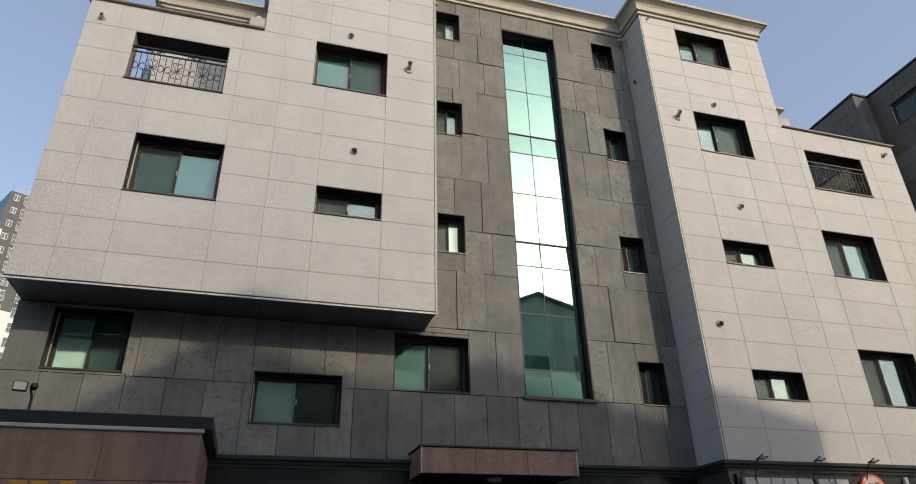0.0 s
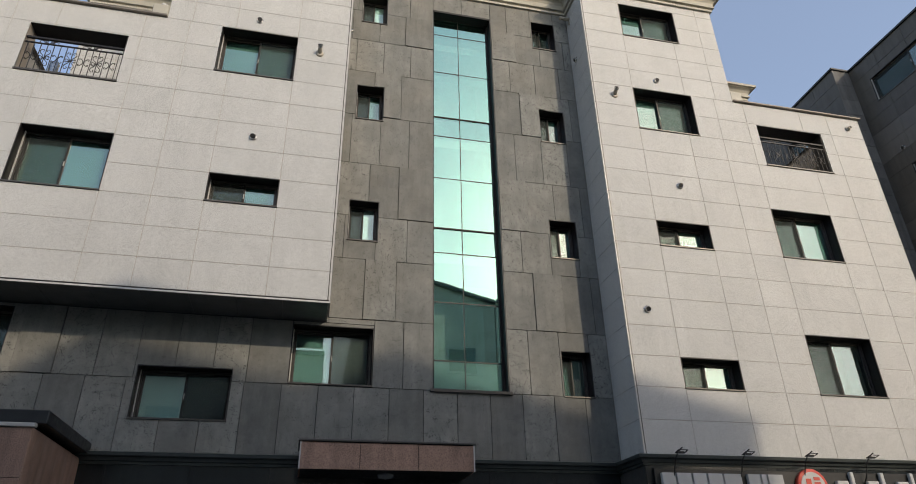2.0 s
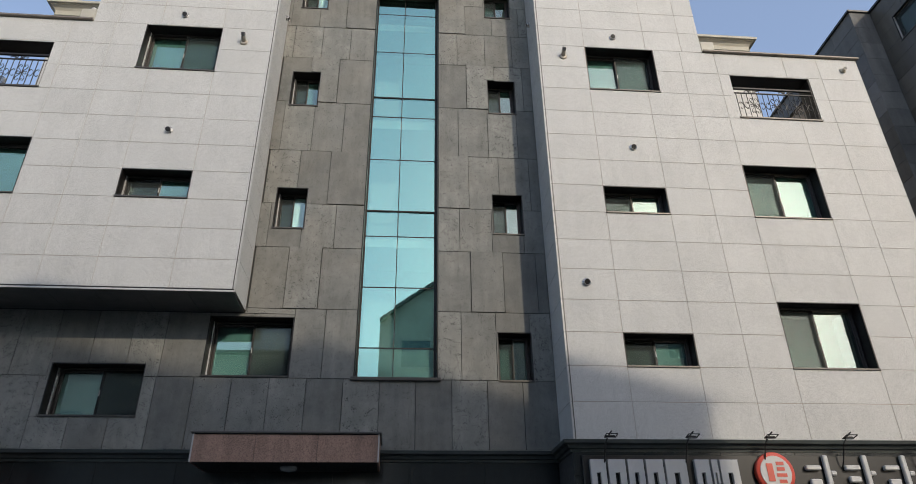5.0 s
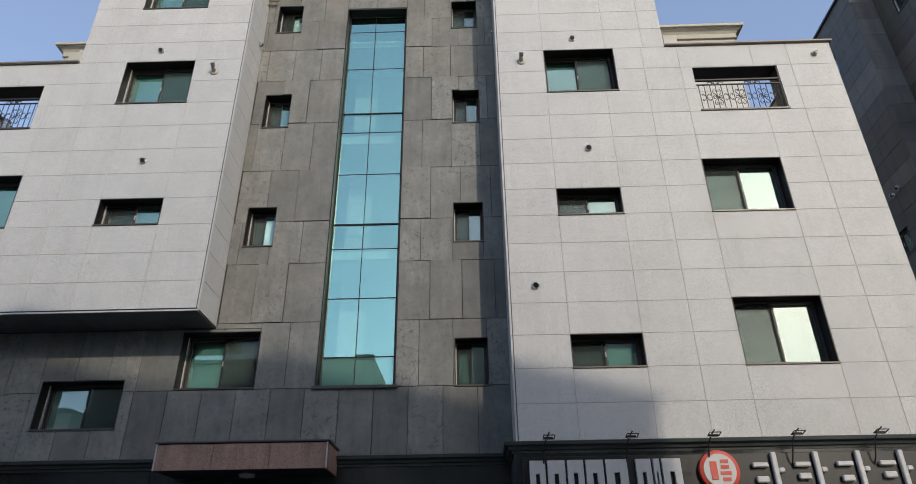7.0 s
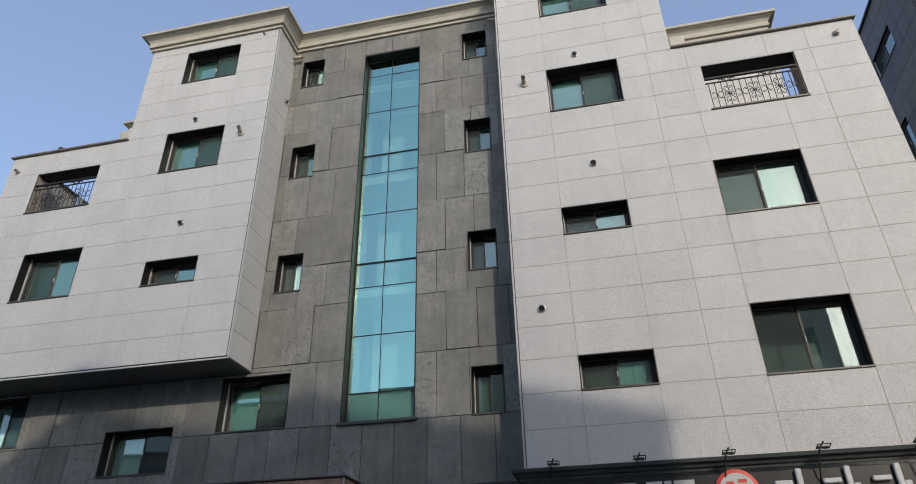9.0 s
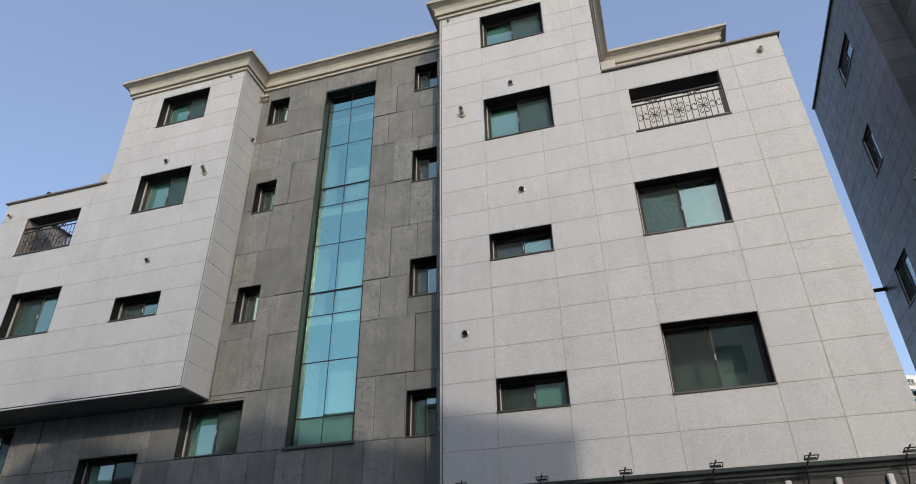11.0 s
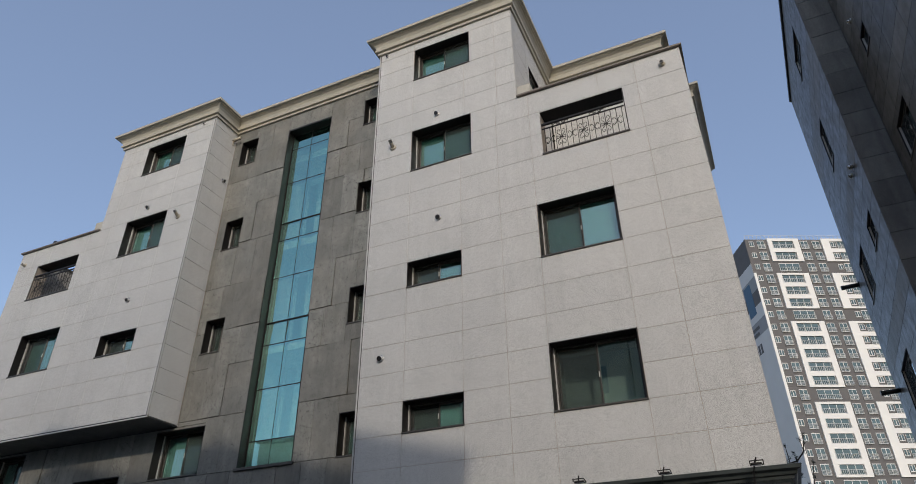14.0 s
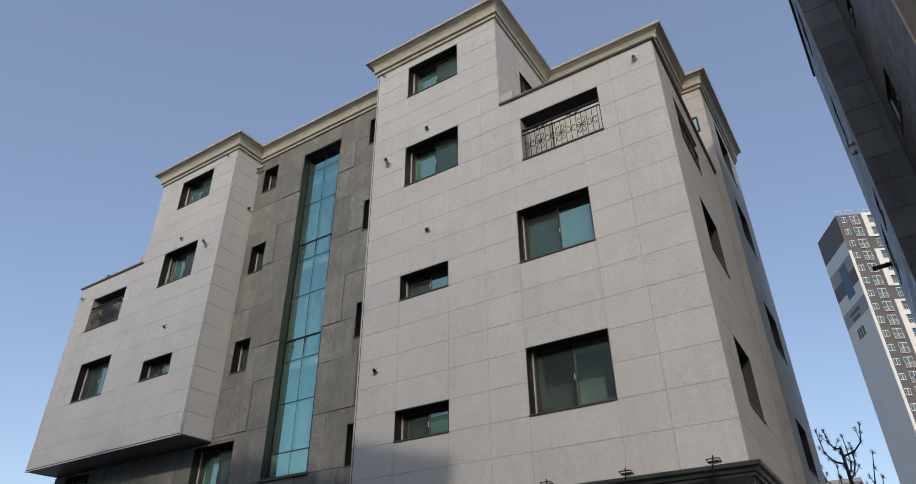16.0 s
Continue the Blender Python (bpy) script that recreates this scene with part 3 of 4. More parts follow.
def window(span, plane, recess, behind, label, sill=True, screened=0, flip=False, mullion=0.0):
    """A sliding window in a deep dark reveal. span is (a0, a1, b0, b1) in the wall's plane."""
    a0, a1, b0, b1 = span
    w, h = a1 - a0, b1 - b0
    root = base("window", plane @ Matrix.Translation((a0, 0, b0)), label, "window", "windows of the corner building")
    t = 0.014
    part("reveal", boxes((0, t, 0.002, recess, t, h - t), (w - t, w, 0.002, recess, t, h - t), (0, w, 0.002, recess, h - t, h), (0, w, 0.002, recess, 0, t)), liner_metal, root, "black-brown metal reveal")
    f = 0.03
    part("frame", boxes((t, t + f, recess - 0.10, recess, t, h - t), (w - t - f, w - t, recess - 0.10, recess, t, h - t), (t + f, w - t - f, recess - 0.10, recess, h - t - f, h - t), (t + f, w - t - f, recess - 0.10, recess, t, t + f), bevel=0.006), frame_metal, root)
    part("guide_rail", boxes((t + 0.001, t + 0.016, recess - 0.135, recess - 0.101, t + 0.02, h - t - 0.01)), bead_white, root, "pale aluminium guide rail beside the frame")
    if sill:
        part("sill", boxes((-0.008, w + 0.008, -0.022, recess - 0.10, -0.014, 0.018), bevel=0.004), sill_metal, root, "grey-brown metal sill")
    lo, hi = t + f, w - t - f
    mid = (lo + hi) / 2 + mullion * (hi - lo)
    s = 0.04 if w > 0.8 else 0.03
    for k, (u0, u1) in enumerate(((lo, mid + s / 2), (mid - s / 2, hi))):
        y = recess - (0.085 if (k == 1) != flip else 0.04)
        v0, v1 = t + f, h - t - f
        sash = part("sash", boxes((u0, u0 + s, y, y + 0.035, v0, v1), (u1 - s, u1, y, y + 0.035, v0, v1), (u0 + s, u1 - s, y, y + 0.035, v1 - s, v1), (u0 + s, u1 - s, y, y + 0.035, v0, v0 + s), bevel=0.005), frame_metal, root)
        pane = part("pane", boxes((u0 + s - 0.004, u1 - s + 0.004, y + 0.014, y + 0.02, v0 + s - 0.004, v1 - s + 0.004)), pane_glass, sash, "green-tinted reflecting glass")
        pane.visible_shadow = False
        if w > 0.8 and k == (1 if not flip else 0):
            part("latch", boxes((u0 + s * 0.3, u0 + s * 0.75, y - 0.016, y - 0.001, (v0 + v1) / 2 - 0.05, (v0 + v1) / 2 + 0.05), bevel=0.004), trim_metal, sash)
        if k == screened:
            part("insect_screen", boxes((u0 + 0.01, u1 - 0.01, recess - 0.098, recess - 0.096, v0 + 0.01, v1 - 0.01)), screen_net, root, "fine grey insect screen").visible_shadow = False
        what = behind[k]
        if what:
            m, top = {"film": (film, 1.0), "blind": (blind, 1.0), "half": (film, 1.0), "screen": (screen_mesh, 1.0)}[what]
            hh = (v1 - v0 - 2 * s) * top
            part("blind" if m is blind else "insect_screen" if m is screen_mesh else "frosted_film",
                 boxes((u0 + s, u1 - s, y + 0.045, y + 0.05, v0 + s, v0 + s + hh)), m, sash, {"blind": "pale roller blind behind the glass", "screen": "dark insect screen"}.get(what, "pale green frosted film"))
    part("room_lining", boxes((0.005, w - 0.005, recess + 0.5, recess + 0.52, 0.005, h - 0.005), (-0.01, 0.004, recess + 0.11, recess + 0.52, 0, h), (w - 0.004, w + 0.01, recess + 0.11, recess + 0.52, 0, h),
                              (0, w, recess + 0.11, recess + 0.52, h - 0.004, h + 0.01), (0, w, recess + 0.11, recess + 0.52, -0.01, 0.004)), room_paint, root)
    return root


FRONT = facing(0, WHITE_Y)
DARK = facing(0, DARK_Y)
BIG = "wide dark-framed sliding window with green-tinted glass"
LOW = "low dark-framed sliding window with green-tinted glass"
SMALL = "small dark-framed window in the basalt wall"
for span, behind, label, mull in zip(front_windows_right,
        (("half", "film"), ("half", "film"), ("screen", "half"), ("screen", "half"), ("film", "half"), (None, None)), (BIG, BIG, LOW, LOW, BIG, BIG), (-.02, -.02, 0, 0, 0, 0)):
    window(span, FRONT, 0.335, behind, label, screened=1 if span[2] > 10 else 0, mullion=mull)
for span, behind, label in zip(front_windows_left, (("half", "film"), ("half", "film"), ("screen", "half"), ("film", "half")), (BIG, BIG, LOW, BIG)):
    window(span, FRONT, 0.335, behind, label, screened=1 if span[2] > 10 else 0)
for span in small_windows:
    window(span, DARK, 0.345, rng.choice((("screen", "half"), ("screen", "blind"), ("half", "screen"))), SMALL)
for span, behind in zip(low_windows, (("blind", "film"), ("blind", "screen"), ("half", "screen"))):
    window(span, DARK, 0.345, behind, screened=1, label="dark-framed sliding window low in the basalt wall")
for span in east_windows[1:]:
    window(span, facing(R1, WHITE_Y, SIDE), 0.32, ("film", "half"), "dark-framed sliding window in the alley wall")
for span in bay_windows:
    window(span, facing(BAY_X, BAY_Y, 90), 0.29, ("film", "half"), "dark-framed sliding window in the bay")
window((1.15, 1.95, 13.1, 14.3), step_east_plane, 0.16, ("half", "screen"), "dark-framed terrace window in the upper storey")


def open_sash():
    """A small casement standing open at a right angle to the set-back side wall."""
    root = base("open_casement", (SETBACK_X, 14.75, 12.42), "small dark-framed casement standing open over the parapet", "window")
    w, h, f = 0.46, 0.46, 0.045
    part("frame", boxes((0, f, 0, 0.04, 0, h), (w - f, w, 0, 0.04, 0, h), (f, w - f, 0, 0.04, h - f, h), (f, w - f, 0, 0.04, 0, f), bevel=0.005), frame_metal, root)
    part("pane", boxes((f - 0.004, w - f + 0.004, 0.016, 0.022, f - 0.004, h - f + 0.004)), pane_glass, root, "green-tinted glass").visible_shadow = False


open_sash()


# ---- glass strip ----
def glass_strip():
    a0, a1, b0, b1 = STRIP
    root = base("window_1", (a0, DARK_Y, b0), "tall curtain wall strip of coated blue-green glass", "curtain wall", "", "structure")
    w, h, rec = a1 - a0, b1 - b0, 0.32
    part("reveal", boxes((0, 0.018, -0.002, rec, 0.04, h - 0.05), (w - 0.018, w, -0.002, rec, 0.04, h - 0.05), (0, w, -0.006, rec, h - 0.05, h), (0, w, -0.006, rec, 0, 0.04)), liner_metal, root, "black metal reveal")
    part("sill", boxes((-0.05, w + 0.05, -0.05, rec - 0.1, -0.03, 0.03), bevel=0.006), sill_metal, root)
    levels = [v - b0 for v in (5.19, 5.77, 6.95, 8.03, 8.61, 9.83, 10.94, 11.48, 12.79, 13.97, 14.49)]
    mid = 5.45 - a0
    y = rec - 0.10
    part("mullion", boxes((0.019, 0.042, y - 0.01, rec, 0.04, h - 0.05), (w - 0.062, w - 0.019, y - 0.01, rec, 0.04, h - 0.05), (mid - 0.005, mid + 0.005, y - 0.003, rec, 0.04, h - 0.05)), liner_metal, root)
    for i, z in enumerate(levels[1:-1]):
        part("transom", boxes((0.043, mid - 0.0055, y - 0.003, rec, z - 0.01, z + 0.01), (mid + 0.0055, w - 0.063, y - 0.003, rec, z - 0.01, z + 0.01)), liner_metal, root)
    for i, (z0, z1) in enumerate(zip(levels, levels[1:])):
        vent = i in (0, 3, 6, 9)
        for u0, u1 in ((0.038, mid + 0.003), (mid - 0.003, w - 0.058)):
            g, bh = 0.012, z1 - z0
            lean = radians({3: 2.5, 6: 2.0, 9: 1.0}.get(i, 0.0) + rng.uniform(-0.12, 0.12))
            glass = part("pane", boxes((u0 + g, u1 - g, 0, 0.008, g, bh - g)), vent_glass if i == 0 else strip_glass, root, "coated blue-green reflecting glass")
            glass.visible_shadow = False
            glass.matrix_local = Matrix.Translation((0, y, z0)) @ Matrix.Rotation(-lean, 4, "X")
            if i == 0:
                # added pale sheet: stands in for the bright reflection in the lowest panes
                part("frosted_film", boxes((u0 + g, u1 - g, 0.012, 0.016, g, bh - g)), lamp_face, glass, "pale sheet behind the glass standing in for its bright reflection")
            if vent:
                t = 0.014
                sash = part("vent_sash", boxes((u0 + 0.011, u0 + 0.011 + t, -0.012, 0.0, 0.011, bh - 0.011), (u1 - 0.011 - t, u1 - 0.011, -0.012, 0.0, 0.011, bh - 0.011), (u0 + 0.011 + t, u1 - 0.011 - t, -0.012, 0.0, bh - 0.011 - t, bh - 0.011), (u0 + 0.011 + t, u1 - 0.011 - t, -0.012, 0.0, 0.011, 0.011 + t)), liner_metal, root)
                sash.matrix_local = glass.matrix_local
    part("stairwell", boxes((0.0, w, 1.6, 1.62, 0, h), (-0.3, -0.28, 0.33, 1.6, 0, h), (w + 0.28, w + 0.3, 0.33, 1.6, 0, h)), stair_paint, root)
    for z in (2.9, 5.8, 8.7):
        part("landing", boxes((-0.27, w + 0.27, 0.5, 1.6, z - 0.1, z + 0.1)), stair_paint, root, "pale stair landing behind the glass")


glass_strip()


# ---- terrace railings ----
def scroll(bm, cx, cz, r, y, up, side, turns=1.15):
    """One spiral bar end."""
    pts = []
    for i in range(15):
        q = i / 14
        a = q * turns * 2 * math.pi
        rr = r * (1 - 0.75 * q)
        pts.append((cx + side * (r - rr * math.cos(a)), y, cz + up * rr * math.sin(a)))
    tube(bm, pts, 0.008, 4)


def railing(a0, a1, z0, z1, y, plane, label):
    root = base("railing", plane @ Matrix.Translation((a0, y, z0)), label, "railing", "terrace railings")
    w, h = a1 - a0, z1 - z0
    top = h * 0.60
    part("handrail", boxes((0, w, -0.025, 0.025, h * 0.69, h * 0.69 + 0.05), bevel=0.008), iron, root, "black iron handrail")
    part("rail", boxes((0, w, -0.012, 0.012, top, top + 0.022)), iron, root)
    part("rail", boxes((0, w, -0.012, 0.012, 0.03, 0.05)), iron, root)
    n = 15
    for i in range(n):
        x = w * (i + 0.5) / n
        bm = bmesh.new()
        tube(bm, [(x, 0, 0.03), (x, 0, top)], 0.008, 6)
        part("baluster", bm, iron, root)
    zc = top * 0.52
    for k in range(7):
        x = w * (2 * k + 1.5) / n
        bm = bmesh.new()
        big = ((0.008, 0.0), (0.03, 0.055), (0.075, 0.10), (0.088, 0.145), (0.066, 0.19), (0.030, 0.185), (0.022, 0.155), (0.045, 0.145))
        curl = ((0.010, 0.0), (0.045, 0.022), (0.080, 0.040), (0.092, 0.018), (0.075, 0.010))
        small = ((0.008, 0.0), (0.022, 0.045), (0.058, 0.085), (0.086, 0.078), (0.086, 0.052), (0.066, 0.050))
        for line in ((big, curl) if k % 2 else (small,)):
            for sx in (-1, 1):
                for sz in (-1, 1):
                    tube(bm, [(x + sx * u, -0.012, zc + sz * v) for u, v in line], 0.0075, 4)
        part("scrollwork", bm, iron, root)
    for x in (w * 0.24, w * 0.68):
        bm = bmesh.new()
        for sx in (-1, 1):
            tube(bm, [(x, 0, top + 0.02), (x + sx * 0.08, 0, top + 0.08), (x + sx * 0.16, 0, top + 0.07), (x + sx * 0.15, 0, top + 0.03)], 0.008, 4)
            scroll(bm, x + sx * 0.02, top + 0.06, 0.04, 0, 1, sx)
        part("scrollwork", bm, iron, root)


RAIL = "black wrought iron railing with scrollwork in the terrace opening"
for b in (balcony_right, balcony_left):
    railing(b[0] + 0.005, b[1] - 0.03, b[2], b[3], 0.045, FRONT, RAIL)
    # black head lining; the black sheet on the right jamb paints its shade
    structure("opening_lining", boxes((b[0], b[1], WHITE_Y + 0.003, WHITE_Y + 0.37, b[3] - 0.012, b[3]), (b[1] - 0.022, b[1], WHITE_Y + 0.02, WHITE_Y + 0.37, b[2] + 0.03, b[3] - 0.013)), liner_metal, "black metal lining over the terrace opening, its right side standing in for shade", "lining")
    structure("opening_sill", boxes((b[0] - 0.012, b[1] + 0.012, WHITE_Y - 0.025, WHITE_Y + 0.37, b[2] - 0.018, b[2] + 0.02), bevel=0.004), sill_metal, "grey-brown sill of the terrace opening", "sill")
railing(east_windows[0][0] + 0.01, east_windows[0][1] - 0.01, 10.43, 11.55, 0.045, facing(R1, WHITE_Y, SIDE), RAIL)


# ---- vents and pipes on the walls ----
def vent_cap(at, plane_turn, r, label, group="round wall vents"):
    """A hooded round vent on a wall."""
    root = base("wall_vent", pose(*at, 0, 0, plane_turn), label, "vent", group)
    out = pose(0, 0, 0, 90)
    bm = bmesh.new()
    lathe(bm, [(r * 1.35, 0.0), (r * 1.35, 0.008), (r * 1.05, 0.014)], out)
    part("flange", bm, steel, root, "", True)
    out = pose(0, 0, 0.006, 112)
    bm = bmesh.new()
    lathe(bm, [(r, -0.01), (r * 1.04, 0.035), (r * 1.04, 0.062), (r * 0.98, 0.067), (r * 0.90, 0.066), (r * 0.86, 0.02)], out)
    part("hood", bm, steel, root, "polished steel hood", True)
    bm = bmesh.new()
    lathe(bm, [(0.001, 0.058), (r * 0.4, 0.059), (r * 0.87, 0.056)], out, 14)
    part("mouth", bm, black_plastic, root)


for x, z in ((9.93, 12.46), (9.99, 9.56), (8.76, 6.64), (0.98, 12.45), (1.19, 9.53)):
    vent_cap((x, WHITE_Y, z), 0, 0.055, "round stainless steel vent cap on the pale wall")
for x, z in ((8.50, 14.97), (2.40, 14.97)):
    vent_cap((x, WHITE_Y, z), 0, 0.03, "tiny round steel vent on the pale wall")
for at, turn in (((L1, 11.84, 13.26), 90), ((R0, 11.74, 13.35), -90)):
    vent_cap(at, turn, 0.05, "round steel vent on the return wall")


def stub_pipe(at, turn, label, upward=True, r=0.044, reach=0.09, metal=None):
    metal = metal or dull_pipe
    root = base("flue_pipe", pose(*at, 0, 0, turn), label, "pipe", "flue pipes on the walls")
    bm = bmesh.new()
    lathe(bm, [(r * 1.9, 0.0), (r * 1.9, 0.012), (r * 1.3, 0.03)], pose(0, 0, 0, 90))
    part("collar", bm, metal, root, "", True)
    end = (0, -0.15, 0.10) if upward else (0, -reach, -0.012)
    bm = bmesh.new()
    tube(bm, [(0, 0, 0), (0, end[1] * 0.5, end[2] * 0.45), end], r, 14)
    part("pipe", bm, metal, root, "", True)
    d = Vector(end).normalized()
    bm = bmesh.new()
    tube(bm, [Vector(end) - d * 0.05, Vector(end) + d * 0.012], r * 1.12, 14)
    part("end_ring", bm, steel if upward else metal, root)
    bm = bmesh.new()
    tube(bm, [Vector(end) + d * 0.0125, Vector(end) + d * 0.016], r * 0.9, 14)
    part("bore", bm, black_plastic, root)


stub_pipe((8.80, WHITE_Y, 11.85), 0, "short upturned flue pipe on the pale wall")
stub_pipe((2.24, WHITE_Y, 11.80), 0, "short upturned flue pipe on the pale wall")
stub_pipe((14.97, WHITE_Y, 11.84), 0, "short capped drain pipe on the parapet", False, 0.036)
stub_pipe((-3.70, WHITE_Y, 11.74), 0, "short capped drain pipe on the parapet", False, 0.036)
for at, turn in (((L1, 11.9, 14.78), 90), ((R0, 11.85, 14.80), -90)):
    root = base("drain_pipe", pose(*at, 0, 0, turn), "short pale drain pipe jutting from the return wall", "pipe")
    bm = bmesh.new()
    tube(bm, [(0, 0, 0), (0, -0.12, 0.0), (0, -0.24, 0.006)], 0.045, 12)
    tube(bm, [(0, -0.24, 0.006), (0, -0.255, 0.006)], 0.05, 12)
    part("pipe", bm, dull_pipe, root, "", True)
    part("bracket", boxes((-0.03, 0.03, -0.025, 0.0, -0.18, 0.05), bevel=0.006), dull_pipe, root)

globe = base("globe_lamp", (TL - 0.17, WHITE_Y + 0.2, PARAPET + 0.36), "small pale globe lamp on the parapet block", "lamp")
bm = bmesh.new()
lathe(bm, [(0.035, 0.0), (0.035, 0.03), (0.02, 0.04)])
part("foot", bm, black_plastic, globe)
bm = bmesh.new()
lathe(bm, [(0.02, 0.04), (0.06, 0.07), (0.075, 0.115), (0.06, 0.16), (0.02, 0.185), (0.001, 0.19)])
part("globe", bm, bead_white, globe, "pale round shade", True)
spot = base("parapet_spotlight", (-2.72, WHITE_Y + 0.1, PARAPET + 0.05), "small black spotlight on the parapet coping", "spotlight")
bm = bmesh.new()
tube(bm, [(0, 0, 0), (0, 0, 0.07)], 0.012, 8)
part("stem", bm, black_plastic, spot)
bm = bmesh.new()
lathe(bm, [(0.03, 0.0), (0.05, 0.03), (0.075, 0.14), (0.07, 0.15)], pose(0.09, -0.02, 0.05, 0, -68, 0), 14)
part("head", bm, black_plastic, spot, "", True)

flue = base("steel_flue", (-3.05, 12.45, 9.95), "tall stainless steel flue pipe on the terrace", "pipe")
bm = bmesh.new()
lathe(bm, [(0.09, 0.0), (0.09, 1.75), (0.07, 1.77)], Matrix(), 18)
part("pipe", bm, steel, flue, "", True)
for z in (0.6, 1.25):
    bm = bmesh.new()
    lathe(bm, [(0.096, z), (0.096, z + 0.03)], Matrix(), 18)
    part("band", bm, steel, flue)

# ---- canopies ----
def entrance_canopy():
    x0, x1, y0, y1, z0, z1 = 2.56, 5.30, 11.15, 12.0, 3.62, 4.03
    root = base("entrance_canopy", (x0, y0, z0), "entrance canopy faced with red speckled granite", "canopy")
    w, d, h = x1 - x0, y1 - y0, z1 - z0
    part("core", boxes((0.03, w - 0.03, 0.03, d, 0.02, h - 0.02)), dark_mortar, root)
    for i in range(3):
        part("slab", boxes((w * i / 3 + 0.003, w * (i + 1) / 3 - 0.003, 0.0, 0.028, 0.0, h - 0.01), bevel=0.004), pink_stone, root)
    for xa in (-0.0, w - 0.028):
        part("slab", boxes((xa, xa + 0.028, 0.03, d, 0.0, h - 0.01), bevel=0.004), pink_stone, root)
    part("top_cap", boxes((-0.03, w + 0.03, -0.03, d, h, h + 0.03), bevel=0.006), sill_metal, root, "grey-brown metal cap")
    part("ceiling_panel", boxes((0.03, w - 0.03, 0.03, d, 0.0, 0.018)), roof_metal, root)
    for xa in (0.0, w - 0.012):
        part("edge_trim", boxes((xa - 0.006, xa + 0.016, -0.006, 0.012, 0, h)), trim_metal, root, "thin pale corner trim")
    bm = bmesh.new()
    lathe(bm, [(0.13, 0.0), (0.13, -0.03), (0.1, -0.06), (0.001, -0.075)], pose(w * 0.5, d * 0.5, 0.0))
    part("ceiling_lamp", bm, lamp_face, root, "round white ceiling lamp, unlit", True)


entrance_canopy()


def corner_canopy():
    x0, x1, y0, y1, z0, z1 = -4.9, -0.70, 9.8, 12.0, 2.3, 3.84
    root = base("porch_canopy", (x0, y0, z0), "porch faced with red granite under a black sheet roof", "canopy")
    w, d, h = x1 - x0, y1 - y0, z1 - z0
    part("core", boxes((0.03, w - 0.03, 0.03, d, 0.0, h)), dark_mortar, root)
    part("post", boxes((0.3, 0.8, 0.3, 0.8, GROUND - z0, 0.0)), black_stone, root)
    part("post", boxes((w - 0.8, w - 0.3, 0.3, 0.8, GROUND - z0, 0.0)), black_stone, root)
    for u0, u1 in ((0.0, 1.05), (1.05, 3.05), (3.05, w)):
        for v0, v1 in ((0.0, h - 0.6), (h - 0.6, h)):
            part("slab", boxes((u0 + 0.003, u1 - 0.003, 0.0, 0.028, v0 + 0.003, v1 - 0.003), bevel=0.004), pink_stone, root)
    part("slab", boxes((w - 0.028, w, 0.03, d, 0.0, h), bevel=0.004), pink_stone, root)
    part("flashing", boxes((-0.02, w + 0.03, -0.03, 0.05, h, h + 0.05), bevel=0.006), trim_metal, root, "pale metal flashing")
    part("roof_sheet", boxes((-0.05, w + 0.12, 0.06, d, h + 0.06, h + 0.23), bevel=0.01), roof_metal, root, "black sheet roof")
    # gilt lettering of the house, as plain bars
    for u0, u1 in ((2.16, 2.34), (2.38, 2.56), (2.70, 2.86)):
        part("sign_bar", boxes((u0, u1, -0.035, -0.001, h - 0.86, h - 0.62), bevel=0.006), gold, root, "gilt metal bar")


corner_canopy()


def floodlight():
    root = base("floodlight", pose(-3.08, 10.9, 4.07, 0, 0, 12), "black floodlight on a short post on the porch roof", "floodlight")
    bm = bmesh.new()
    tube(bm, [(0, 0, 0), (0, 0, 0.40), (-0.03, -0.02, 0.50)], 0.018, 8)
    part("post", bm, black_plastic, root)
    part("base_plate", boxes((-0.07, 0.07, -0.05, 0.05, 0, 0.015)), black_plastic, root)
    head = part("head", boxes((-0.25, -0.07, -0.13, -0.06, 0.44, 0.58), bevel=0.012), black_plastic, root)
    part("lens", boxes((-0.235, -0.085, -0.136, -0.131, 0.455, 0.565)), lamp_face, head, "pale glass lens")
    bm = bmesh.new()
    lathe(bm, [(0.05, 0.0), (0.055, 0.03), (0.03, 0.06), (0.001, 0.065)], pose(0.0, -0.04, 0.53, 90))
    part("sensor", bm, black_plastic, root, "", True)


floodlight()


